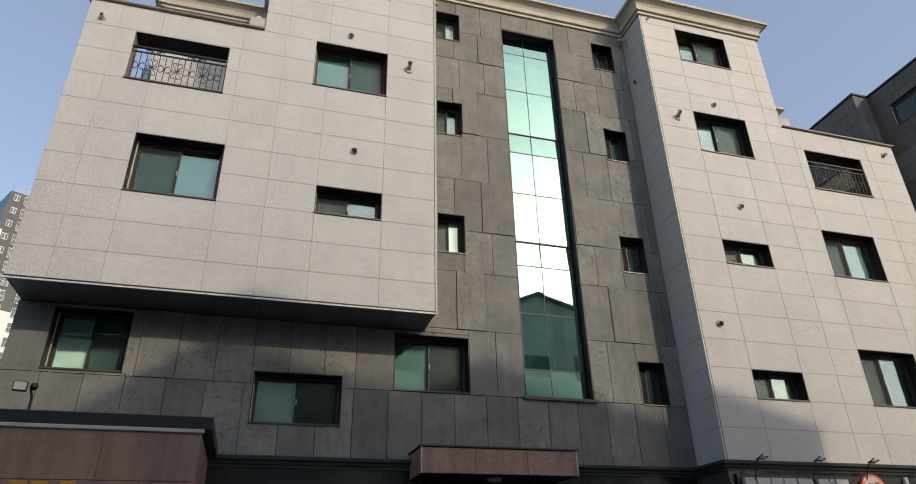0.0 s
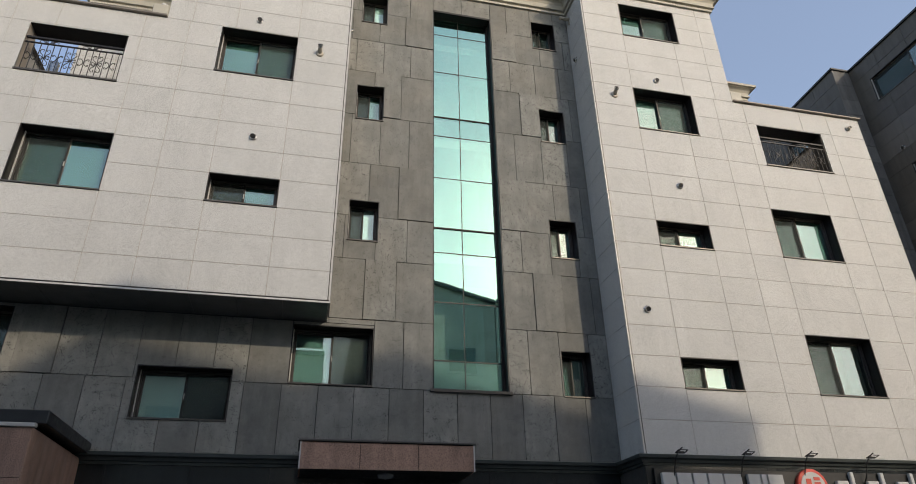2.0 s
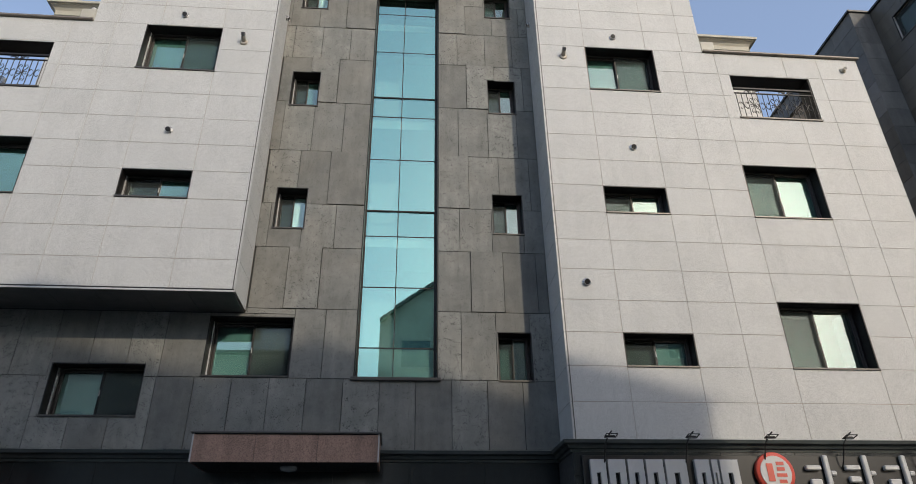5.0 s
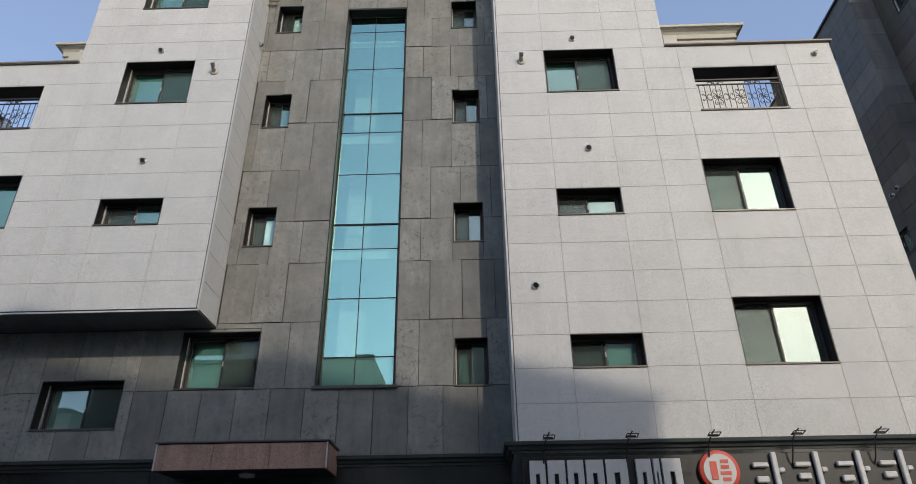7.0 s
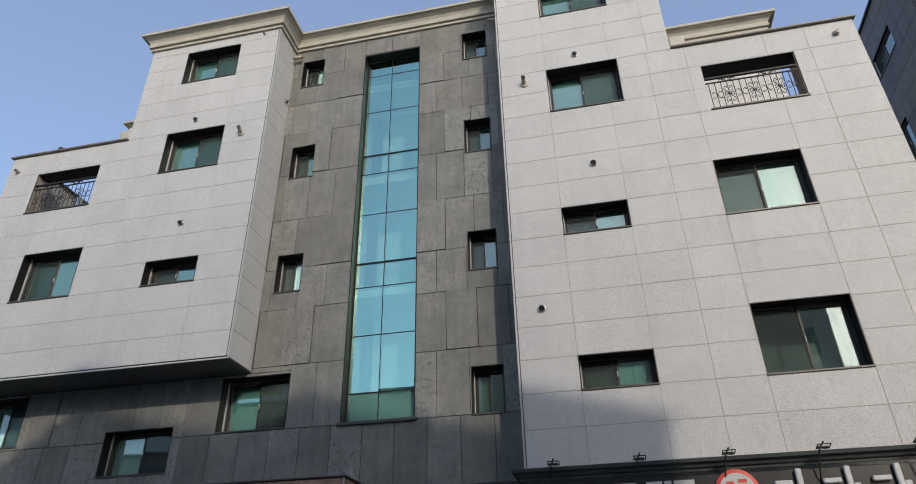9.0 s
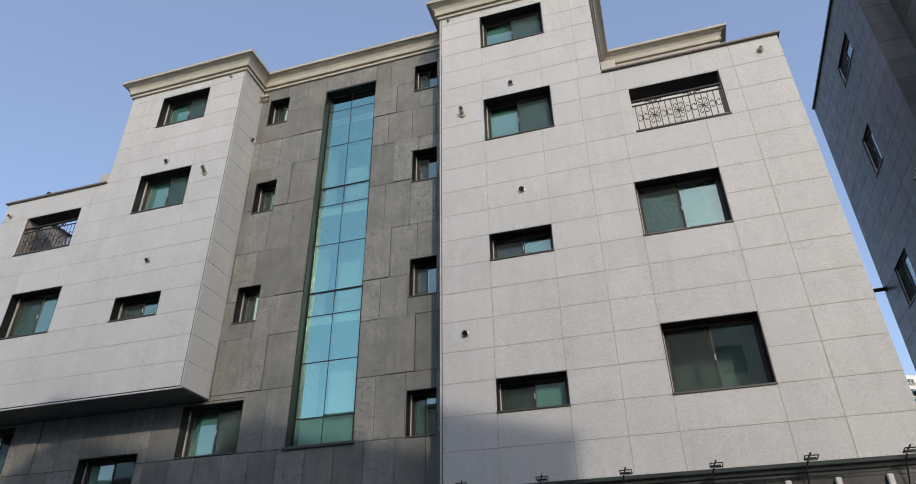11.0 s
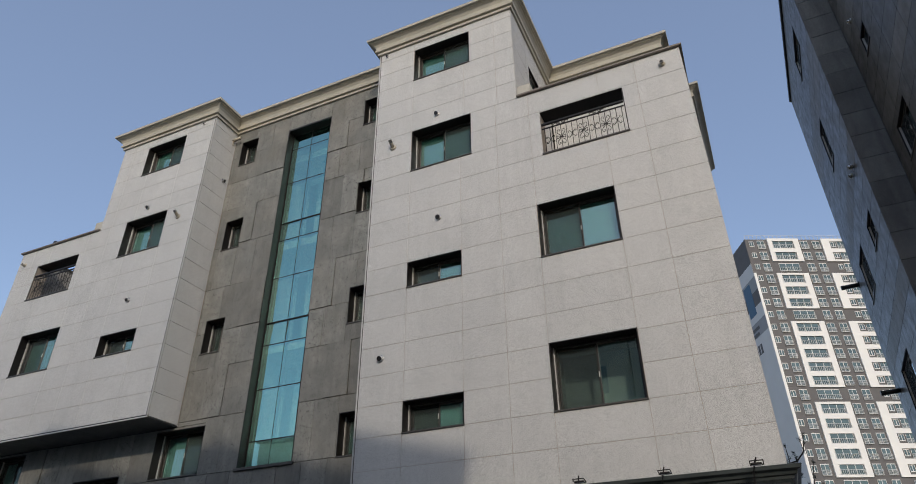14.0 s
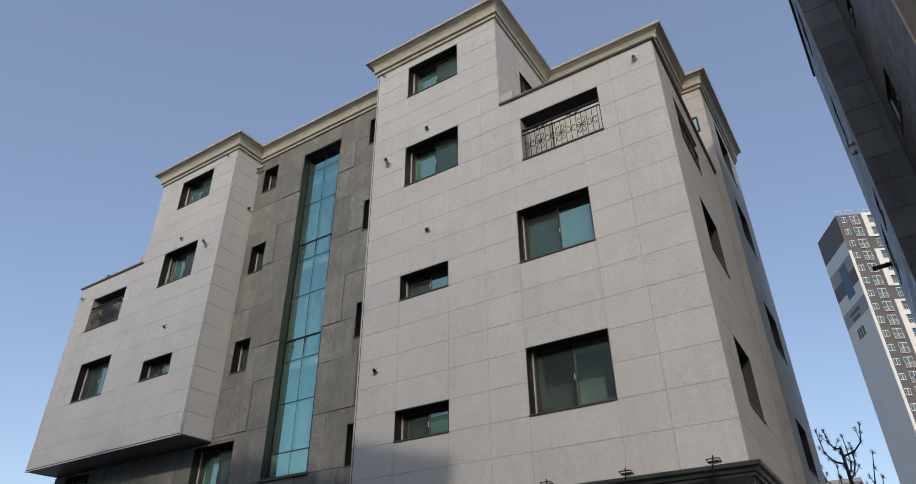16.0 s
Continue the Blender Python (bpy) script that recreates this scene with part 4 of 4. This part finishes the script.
# ---- shop sign and its lamps ----
def shop_sign():
    y = WHITE_Y - 0.05
    root = base("shop_sign", (8.35, y, 3.05), "black shop sign with raised white shapes and a red disc", "sign")
    part("backboard", boxes((0.0, 6.98, -0.06, -0.002, 0.0, 0.66), bevel=0.006), sign_black, root)
    x = 0.10
    for wd in (0.27, 0.30, 0.28, 0.30, 0.36):
        u = wd - 0.035
        part("raised_shape", boxes((x, x + u * 0.37, -0.13, -0.061, 0.17, 0.59), (x + u * 0.63, x + u, -0.13, -0.061, 0.17, 0.59), (x + u * 0.371, x + u * 0.629, -0.13, -0.061, 0.40, 0.59)), sign_white, root, "raised white acrylic shape")
        x += wd
    x += 0.10
    for wd in (0.26, 0.13, 0.32):
        u = wd - 0.035
        part("raised_shape", boxes((x, x + u * 0.37, -0.13, -0.061, 0.17, 0.59), (x + u * 0.63, x + u, -0.13, -0.061, 0.17, 0.59), (x + u * 0.371, x + u * 0.629, -0.13, -0.061, 0.40, 0.59)), sign_white, root, "raised white acrylic shape")
        x += wd
    bm = bmesh.new()
    lathe(bm, [(0.30, 0.0), (0.30, 0.075), (0.29, 0.085)], pose(2.95, -0.06, 0.40, 90), 40)
    disc = part("disc", bm, sign_red, root, "red round plate", True)
    bm = bmesh.new()
    lathe(bm, [(0.245, 0.086), (0.24, 0.094)], pose(2.95, -0.06, 0.40, 90), 40)
    part("disc_face", bm, sign_white, disc)
    for dx, dz, wd, hh in ((-0.09, 0.0, 0.10, 0.26), (0.08, 0.05, 0.12, 0.05), (0.08, -0.04, 0.16, 0.05), (0.08, 0.13, 0.12, 0.05), (0.08, -0.13, 0.12, 0.05)):
        part("mark", boxes((2.95 + dx - wd / 2, 2.95 + dx + wd / 2, -0.162, -0.155, 0.40 + dz - hh / 2, 0.40 + dz + hh / 2)), sign_red, disc)
    # the run of brush-lettered shapes: an upright, a cross stroke and a block each
    for i in range(5):
        xo = 3.46 + i * 0.635
        bm = boxes((xo, xo + 0.24, -0.135, -0.061, 0.44, 0.51), (xo + 0.03, xo + 0.21, -0.134, -0.061, 0.22 + 0.04 * (i % 2), 0.31 + 0.04 * (i % 2)), (xo + 0.30, xo + 0.38, -0.135, -0.062, 0.12, 0.66), (xo + 0.381, xo + 0.47, -0.134, -0.063, 0.36, 0.43), bevel=0.014)
        part("raised_shape", bm, sign_white, root, "raised white brush-stroke bars")
    for i in range(2):
        part("small_bar", boxes((6.62, 6.95, -0.066, -0.061, 0.47 - i * 0.16, 0.55 - i * 0.16)), sign_white, root, "small white line of print")


shop_sign()


def sign_lamp(x):
    root = base("sign_lamp", (x, WHITE_Y - 0.07, 3.46), "small black floodlight on a bent arm over the shop sign", "lamp", "lamps over the sign")
    bm = bmesh.new()
    tube(bm, [(0, 0, 0), (0.01, -0.12, 0.16), (0.03, -0.20, 0.40), (0.07, -0.26, 0.50), (0.10, -0.34, 0.55)], 0.011, 6)
    part("arm", bm, iron, root)
    part("bracket", boxes((-0.04, 0.04, -0.015, 0.0, -0.05, 0.05)), iron, root)
    bm = bmesh.new()
    for pts in (((0.01, -0.24, 0.475), (0.18, -0.24, 0.475)), ((0.01, -0.37, 0.505), (0.18, -0.37, 0.505)), ((0.01, -0.24, 0.475), (0.01, -0.37, 0.505)), ((0.18, -0.24, 0.475), (0.18, -0.37, 0.505))):
        tube(bm, pts, 0.008, 5)
    part("yoke", bm, iron, root)
    head = part("head", boxes((0.02, 0.16, -0.30, -0.25, 0.465, 0.497), bevel=0.008), iron, root)
    part("lens", boxes((0.03, 0.15, -0.295, -0.255, 0.458, 0.464)), lamp_face, head)


for x in (8.66, 9.92, 11.16, 12.42, 13.66, 14.88):
    sign_lamp(x)


# ---- the dark neighbour across the alley ----
NA, NB, NY, NTOP = 18.16, 18.80, 13.70, 16.60
NA_FAR = 18.36
neighbour_windows_a = [(1.32, 2.75, 14.80, 15.50), (2.35, 3.18, 12.03, 13.20), (1.02, 1.85, 9.0, 9.62), (3.3, 4.5, 8.9, 10.0), (2.6, 4.2, 5.7, 7.1)]
neighbour_windows_b = [(5.3, 8.0, 14.95, 15.82), (7.2, 7.75, 12.0, 12.5), (7.0, 8.0, 9.5, 10.3)]
nz = [GROUND + (NTOP - GROUND) * i / 32 for i in range(33)]
plane_a, plane_b = facing(NA_FAR, 19.5, -90 - math.degrees(math.atan((NA_FAR - NA) / (19.5 - NY)))), facing(NB, NY, -90)
span_a, span_b = 19.5 - NY, 4.1
flip_a = [(span_a - b, span_a - a, c, d) for a, b, c, d in neighbour_windows_a]
flip_b = [(8.6 - b, 8.6 - a, c, d) for a, b, c, d in neighbour_windows_b]
wall_a = tagged(new("wall_neighbour_alley", mesh_of("wall", wall_mesh([(0, span_a - 0.06, GROUND, NTOP)], flip_a, 0.03, 0.3), dark_mortar)), "neighbouring house wall of dark polished granite", "wall", "", "structure")
wall_a.matrix_world = plane_a
wall_b = tagged(new("wall_neighbour_front", mesh_of("wall", wall_mesh([(0, span_b, GROUND, NTOP)], flip_b, 0.03, 0.3), dark_mortar)), "neighbouring house wall of dark polished granite nearer the street", "wall", "", "structure")
wall_b.matrix_world = plane_b
wall_c = structure("wall_neighbour_return", boxes((NA + 0.03, NB + 0.3, NY + 0.03, NY + 0.29, GROUND, NTOP)), dark_mortar, "narrow return of flamed grey granite blocks", "wall")
structure("wall_neighbour_end", boxes((NB + 0.31, 32, 9.65, 9.9, GROUND, NTOP), (NA_FAR + 0.31, 32, 19.3, 19.5, GROUND, NTOP), (31.7, 32, 9.9, 19.3, GROUND, NTOP)), concrete, "plain outer walls of the neighbouring house", "wall")
structure("roof_neighbour", boxes((NB + 0.3, 31.7, 9.9, 19.3, NTOP - 0.3, NTOP - 0.1)), concrete, "flat roof of the neighbouring house", "roof")
bands = lambda b0: 13.25 < b0 + 0.25 < 13.8 or 10.25 < b0 + 0.25 < 10.8 or 7.3 < b0 + 0.25 < 7.8
cols_a = [span_a * i / 6 for i in range(7)]
cols_b = [span_b * i / 4 for i in range(5)]
for wl, cols, holes, seed in ((wall_a, cols_a, flip_a, 61), (wall_b, cols_b, flip_b, 62)):
    ga = grid(cols, [z for z in nz if z > 3.5])
    clad(wl, [c for c in ga if not bands(c[2])], holes, grey_polish, Matrix(), 0.008, 0.0, seed)
    clad(wl, [c for c in ga if bands(c[2])], holes, beige_band, Matrix(), 0.008, 0.0, seed + 5)
clad(wall_c, grid([NA, NB], [GROUND + (NTOP - GROUND) * i / 28 for i in range(29)]), [], grey_flamed, facing(0, NY), 0.008, 0.01, 63)
bm = bmesh.new()
moulding(bm, [(NA_FAR, 19.5), (NA, NY), (NB, NY), (NB, 9.65), (32, 9.65)], [(-0.3, NTOP), (0.05, NTOP), (0.06, NTOP + 0.05), (-0.3, NTOP + 0.06)])
structure("coping", bm, roof_metal, "black coping of the neighbouring house", "coping")
for pl, holes in ((plane_a, flip_a), (plane_b, flip_b)):
    for sp in holes:
        window(sp, pl, 0.16, ("half", "screen"), "dark-framed window of the neighbouring house")
for y, z in ((19.3, 9.95), (18.9, 6.95)):
    stub_pipe((NA_FAR, y, z), -90, "dark spout jutting from the neighbouring wall", False, 0.055, 0.42, roof_metal)
for y, z in ((14.50, 10.56), (14.74, 10.49), (12.9, 13.1)):
    vent_cap((NA if y > 13.7 else NB, y, z), -90, 0.05, "round steel vent on the neighbouring wall")


# ---- houses across the street, behind the walk ----
def house(name, outline, depth, y, label):
    root = base(name, (outline[0][0], y, GROUND), label, "house")
    x0 = outline[0][0]
    bm = bmesh.new()
    front = [bm.verts.new((x - x0, 0, z - GROUND)) for x, z in outline]
    back = [bm.verts.new((x - x0, -depth, z - GROUND)) for x, z in outline]
    bm.faces.new(front)
    bm.faces.new(back[::-1])
    for i in range(len(outline)):
        j = (i + 1) % len(outline)
        bm.faces.new((front[i], back[i], back[j], front[j]))
    part("wall", bm, house_wall, root)
    bm = bmesh.new()
    for (xa, za), (xb, zb) in zip(outline[1:-1], outline[2:-1]):
        vs = [bm.verts.new(p) for p in ((xa - x0, 0.25, za - GROUND), (xb - x0, 0.25, zb - GROUND), (xb - x0, -depth, zb - GROUND), (xa - x0, -depth, za - GROUND))]
        up = [bm.verts.new(v.co + Vector((0, 0, 0.14))) for v in vs]
        bm.faces.new(vs[::-1])
        bm.faces.new(up)
        for i in range(4):
            bm.faces.new((vs[i], vs[(i + 1) % 4], up[(i + 1) % 4], up[i]))
    part("roof", bm, roof_tile, root, "grey sheet roof")
    w = outline[-1][0] - x0
    n = max(1, int(w / 2.4))
    for k in range(3 if outline[1][1] < 12 else 4):
        for i in range(n):
            xc, zc = w * (i + 0.5) / n, 1.2 + 3.0 * k
            fr = part("window", boxes((xc - 0.7, xc - 0.62, 0.0, 0.05, zc, zc + 1.3), (xc + 0.62, xc + 0.7, 0.0, 0.05, zc, zc + 1.3), (xc - 0.62, xc + 0.62, 0.0, 0.05, zc + 1.22, zc + 1.3), (xc - 0.62, xc + 0.62, 0.0, 0.05, zc, zc + 0.08)), trim_metal, root)
            part("pane", boxes((xc - 0.62, xc + 0.62, 0.004, 0.02, zc + 0.08, zc + 1.22)), tower_pane, fr)


house("gabled_house", [(4.6, GROUND), (4.6, 12.6), (7.5, 14.75), (10.95, 13.9), (10.95, GROUND)], 9, -4.0, "cream rendered house with a steep sheet roof")
house("gabled_house", [(11.0, GROUND), (11.0, 13.95), (12.47, 14.62), (18.6, 12.92), (18.6, GROUND)], 9, -4.0, "wide cream rendered house with a low gable")
house("flat_house", [(-9.0, GROUND), (-9.0, 11.1), (3.3, 11.1), (3.3, GROUND)], 9, -4.2, "long flat-roofed rendered house")
house("flat_house", [(-24.0, GROUND), (-24.0, 9.2), (-10.0, 9.2), (-10.0, GROUND)], 9, -4.6, "low flat-roofed rendered house down the street")
house("flat_house", [(26.0, GROUND), (26.0, 8.4), (40.0, 8.4), (40.0, GROUND)], 9, -4.4, "low flat-roofed rendered house up the street")


# ---- far apartment towers ----
def tower(origin, turn, storeys, top, label, accent, bays, wide, end=None):
    root = base("apartment_tower", pose(origin[0], origin[1], GROUND - 0.16, 0, 0, turn), label, "tower")
    h, lv = top - GROUND + 0.16, 2.8
    deep = 11.0
    part("wall", boxes((0, wide, 0, deep, 0, h)), tower_grey, root, "dark grey painted tower wall")
    side = lambda z0, z1, y0, y1, m, d=0.02: part("panel", boxes((-d, 0, y0, y1, z0, z1)), m, root)
    side(0, h - 24, 0.0, deep, tower_light)
    for i, m in enumerate((tower_teal, tower_mid, tower_teal, tower_light, tower_white, tower_teal, tower_light, tower_white) if accent is tower_blue else (tower_grey, tower_grey, tower_light, tower_mid, tower_grey, tower_light, tower_mid, tower_light)):
        side(h - 24 + (7 - i) * 3.0, h - 24 + (8 - i) * 3.0, 0.0, deep, m)
    side(h - 16.5, h - 9.5, 3.0, 6.2, tower_blue, 0.06)
    for i in range(2):
        side(h - 19.6 - i * 1.2, h - 18.9 - i * 1.2, 3.4 + i * 0.6, 8.0 - i * 0.6, tower_grey, 0.05)
    for i in range(3):
        side(h - 24.6, h - 22.6, 4.3 + i * 1.1, 5.1 + i * 1.1, tower_grey, 0.05)
    edge = part("corner_band", boxes((0.0, 0.55, -0.1, -0.001, 0, h - 3 * lv)), tower_white, root, "white painted band")
    framed = [(0, 2), (3, 6), (7, 12), (13, 18), (19, 24)]
    frames = bmesh.new()
    x2 = 16.7                                    # the second, wider frame of the front
    for r0, r1 in framed if bays else ():
        if r1 > storeys - 1:
            continue
        z1, z0 = h - r0 * lv + (0.12 if r0 == 0 else -0.1), h - r1 * lv
        for u0, u1 in ((4.8, 5.8), (10.5, 11.7), (x2, x2 + 1.8)):
            quad_box(frames, u0, u1, -0.28, -0.001, z0, z1)
        for r in range(r0, r1 + 1):
            zc = h - r * lv - 0.12
            for u0, u1 in ((5.8, 10.5), (x2 + 1.8, x2 + 9.9)):
                quad_box(frames, u0, u1, -0.28, -0.001, max(z0, zc - 0.42), min(z1, zc + 0.55))
    if bays:
        part("frame_relief", frames, tower_white, root, "white painted frames round the balconies")
        part("end_panel", boxes((x2 + 8.75, x2 + 9.9, -0.05, -0.001, 0, h)), tower_light, root, "light grey painted end of the front")
    elif end is None:
        part("white_band", boxes((0.1, wide, -0.03, -0.001, 0, h - 8.5 * lv)), tower_white, root)
    spots = [(x2 + 5.3, r) for r in (0, 3, 5, 8, 10, 13, 15, 18, 20, 23)] if bays else []
    groups = []
    if end is not None:
        # plain white end of the front, with a dark storey here and there
        for r0, r1 in [(-0.2, 2), (3, 6), (7, 12), (13, 18), (19, storeys)]:
            if r1 <= storeys:
                part("white_band", boxes((end, wide, -0.24, -0.001, max(0.2, h - r1 * lv), h - r0 * lv)), tower_white, root)
        step = 8.8 if end == 0.0 else 6.6
        groups = [end + step * g for g in range(int((wide - end + 0.3) / step))]
        spots += [(g + 2.55, r) for g in groups for r in range(1, storeys - 1, 2)]
    panel = mesh_of("accent_panel", boxes((0, 1.2, -0.27, -0.002, -lv + 0.35, -0.45)), accent)
    for x, r in spots:
        ob = new("accent_panel", panel)
        ob.parent, ob.location = root, (x, 0, h - r * lv)
    # window units: frame with panes and a glass balustrade
    def unit(wd, hh, n, rail):
        bmf = boxes((0, wd, -0.1, 0.0, hh - 0.12, hh), (0, wd, -0.1, 0.0, 0, 0.12), *[(wd * i / n - (0.05 if i else 0), wd * i / n + (0.05 if i < n else 0), -0.1, -0.001, 0.12, hh - 0.12) for i in range(n + 1)])
        return (mesh_of("window", bmf, tower_white), mesh_of("pane", boxes((0.0, wd, -0.05, -0.003, 0.1, hh - 0.1)), tower_pane),
                mesh_of("balustrade", wall_mesh([(-0.03, wd + 0.03, 0.0, hh * 0.48)], [(wd * g / (4 * n) + 0.03, wd * (g + 1) / (4 * n) - 0.03, 0.07, hh * 0.45) for g in range(4 * n)], -0.3, -0.25), tower_rail) if rail else None)
    kinds = {"s": unit(1.0, 1.3, 2, False), "m": unit(1.6, 2.05, 2, True), "b": unit(4.4, 1.95, 3, True), "w": unit(3.1, 2.0, 3, True)}
    for r in range(storeys):
        z = h - (r + 1) * lv + 0.35
        cols = [("s", 0.75, 0.55), ("m", 2.5, 0.0)]
        cols += [("b", 5.95, 0.08)] + ([("m", 12.1, 0.0), ("m", 14.7, 0.0), ("s", x2 + 2.15, 0.55), ("m", x2 + 3.5, 0.0), ("m", x2 + 6.75, 0.0)] if bays else [])
        if end is not None:
            cols = [c for c in cols if c[1] < end] + [("m", g + 0.6, 0.0) for g in groups] + [("w", g + (3.9 if end == 0.0 else 3.2), 0.0) for g in groups]
        for kd, x, dz in cols:
            wm, pm, rm = kinds[kd]
            wob = new("window", wm)
            wob.parent, wob.location = root, (x, -0.2 if end is not None and x >= end else 0, z + dz)
            pob = new("pane", pm)
            pob.parent = wob
            if rm:
                rob = new("balustrade", rm)
                rob.parent = wob
    bm = boxes(*[(0.2 + i * 0.9, 0.26 + i * 0.9, 0.1, 0.16, h, h + 1.0) for i in range(int(wide / 0.9))], (0.1, wide - 0.1, 0.09, 0.17, h + 1.0, h + 1.08))
    part("roof_rail", bm, tower_rail, root)


tower((21.3, 140.5), 25.7, 27, 78.0, "tall white and dark grey apartment tower beyond the alley", tower_green, 1, 33.2, 26.6)
tower((50.9, 192.6), 25.7, 22, 63.5, "lower white apartment tower with blue panels, half hidden behind another", tower_blue, 0, 35.4, 0.0)
tower((-51.0, 130.8), 32.0, 25, 72.4, "tall apartment tower with blue panels in the distance", tower_blue, 0, 11.7)


# ---- behind the alley: pine and pale block ----
def pine():
    rnd = random.Random(4)
    root = base("pine_tree", (15.65, 26.0, GROUND), "half-bare pine with upturned limbs and needle tufts", "tree")
    bm = bmesh.new()
    tube(bm, [(0, 0, 0), (0.05, 0.02, 2.2), (-0.03, 0.0, 4.2), (0.02, 0, 5.8), (0.0, 0, 7.0)], 0.13, 9, 0.3)
    part("trunk", bm, bark, root, "", True)
    tips = []
    for i in range(15):
        z = 3.6 + i * 0.24
        a = i * 2.4
        ln = rnd.uniform(0.55, 1.15) * (1.15 - 0.035 * i)
        d = Vector((math.cos(a), math.sin(a), 0))
        pts = [Vector((0, 0, z)), d * ln * 0.45 + Vector((0, 0, z + 0.08)), d * ln * 0.8 + Vector((0, 0, z + 0.35)), d * ln * 0.95 + Vector((rnd.uniform(-.1, .1), 0, z + rnd.uniform(0.75, 1.3)))]
        bm = bmesh.new()
        tube(bm, pts, 0.035, 6, 0.35)
        tips += [pts[3], pts[2], (pts[2] + pts[3]) / 2 + Vector((0.02, 0, 0.02)), pts[1]]
        for k in range(2):
            p = pts[1 + k]
            e = p + d.cross(Vector((0, 0, 1))) * rnd.choice((-1, 1)) * rnd.uniform(0.15, 0.3) + Vector((0, 0, rnd.uniform(0.15, 0.4)))
            tube(bm, [p, (p + e) / 2 + Vector((0, 0, -0.03)), e], 0.016, 5, 0.4)
            tips.append(e)
        part("limb", bm, bark, root)
    tips.append(Vector((0, 0, 7.0)))
    bm = bmesh.new()
    for p in tips:
        for _ in range(34):
            d = Vector((rnd.gauss(0, 1), rnd.gauss(0, 1), rnd.gauss(0.5, 0.8))).normalized() * rnd.uniform(0.07, 0.15)
            s = d.orthogonal().normalized() * 0.007
            q = p + Vector((rnd.uniform(-.03, .03), rnd.uniform(-.03, .03), rnd.uniform(-.08, .04)))
            bm.faces.new([bm.verts.new(v) for v in (q - s, q + s, q + d)])
    tagged(part("needles", bm, needle, root, "dark needle tufts"), "", "", "", "stuff")


pine()


def pale_block():
    root = base("low_block", (9.0, 60.0, GROUND), "pale low apartment block behind the trees", "building")
    part("wall", boxes((0, 5.3, 0, 10, 0, 11.9)), tower_white, root)
    part("roof", boxes((-0.2, 5.5, -0.2, 10.2, 11.9, 12.2)), tower_mid, root)
    for r in range(4):
        for i in range(3):
            x, z = 0.25 + i * 1.7, 1.2 + r * 2.9
            fr = part("window", boxes((x, x + 1.4, -0.05, -0.001, z, z + 0.1), (x, x + 1.4, -0.05, -0.001, z + 1.3, z + 1.4), (x, x + 0.1, -0.05, -0.001, z + 0.1, z + 1.3), (x + 1.3, x + 1.4, -0.05, -0.001, z + 0.1, z + 1.3)), tower_mid, root)
            part("pane", boxes((x + 0.1, x + 1.3, -0.03, -0.002, z + 0.1, z + 1.3)), tower_pane, fr)


pale_block()

# ---- the cladding slabs, hung on their walls ----
RAISED = [(4.4, 9.2), (3.8, 7.0), (4.4, 13.7), (3.75, 11.7), (7.1, 7.0), (7.15, 11.7), (6.5, 9.2), (6.5, 13.7), (-1.7, 5.7)]  # basalt slabs that stand proud
for parent, cells, holes, material, plane, gap, proud, seed, name in CLADDING:
    r = random.Random(seed)
    for a0, a1, b0, b1 in cells:
        lift = r.random() * proud
        if material is basalt_stone and any(a0 < x < a1 and b0 < z < b1 for x, z in RAISED):
            lift = 0.024
        pieces = clear_of((a0, a1, b0, b1), holes)
        if len(pieces) > 1:
            near = [h for h in holes if h[0] < a1 and h[1] > a0 and h[2] < b1 and h[3] > b0]
            me = mesh_of("slab", wall_mesh([(a0 + gap / 2, a1 - gap / 2, b0 + gap / 2, b1 - gap / 2)], near, 0.0, 0.03), material)
            if me.polygons:
                ob = new(name, me)
                ob.parent = parent
                ob.matrix_local = (plane if parent.matrix_world == Matrix() else Matrix()) @ Matrix.Translation((0, -lift, 0))
            continue
        for c0, c1, d0, d1 in pieces:
            w, h = c1 - c0 - gap, d1 - d0 - gap
            if w < 0.03 or h < 0.03:
                continue
            ob = new(name, slab(w, h, material))
            ob.parent = parent
            ob.matrix_local = (plane if parent.matrix_world == Matrix() else Matrix()) @ Matrix.Translation((c0 + gap / 2, -lift, d0 + gap / 2))
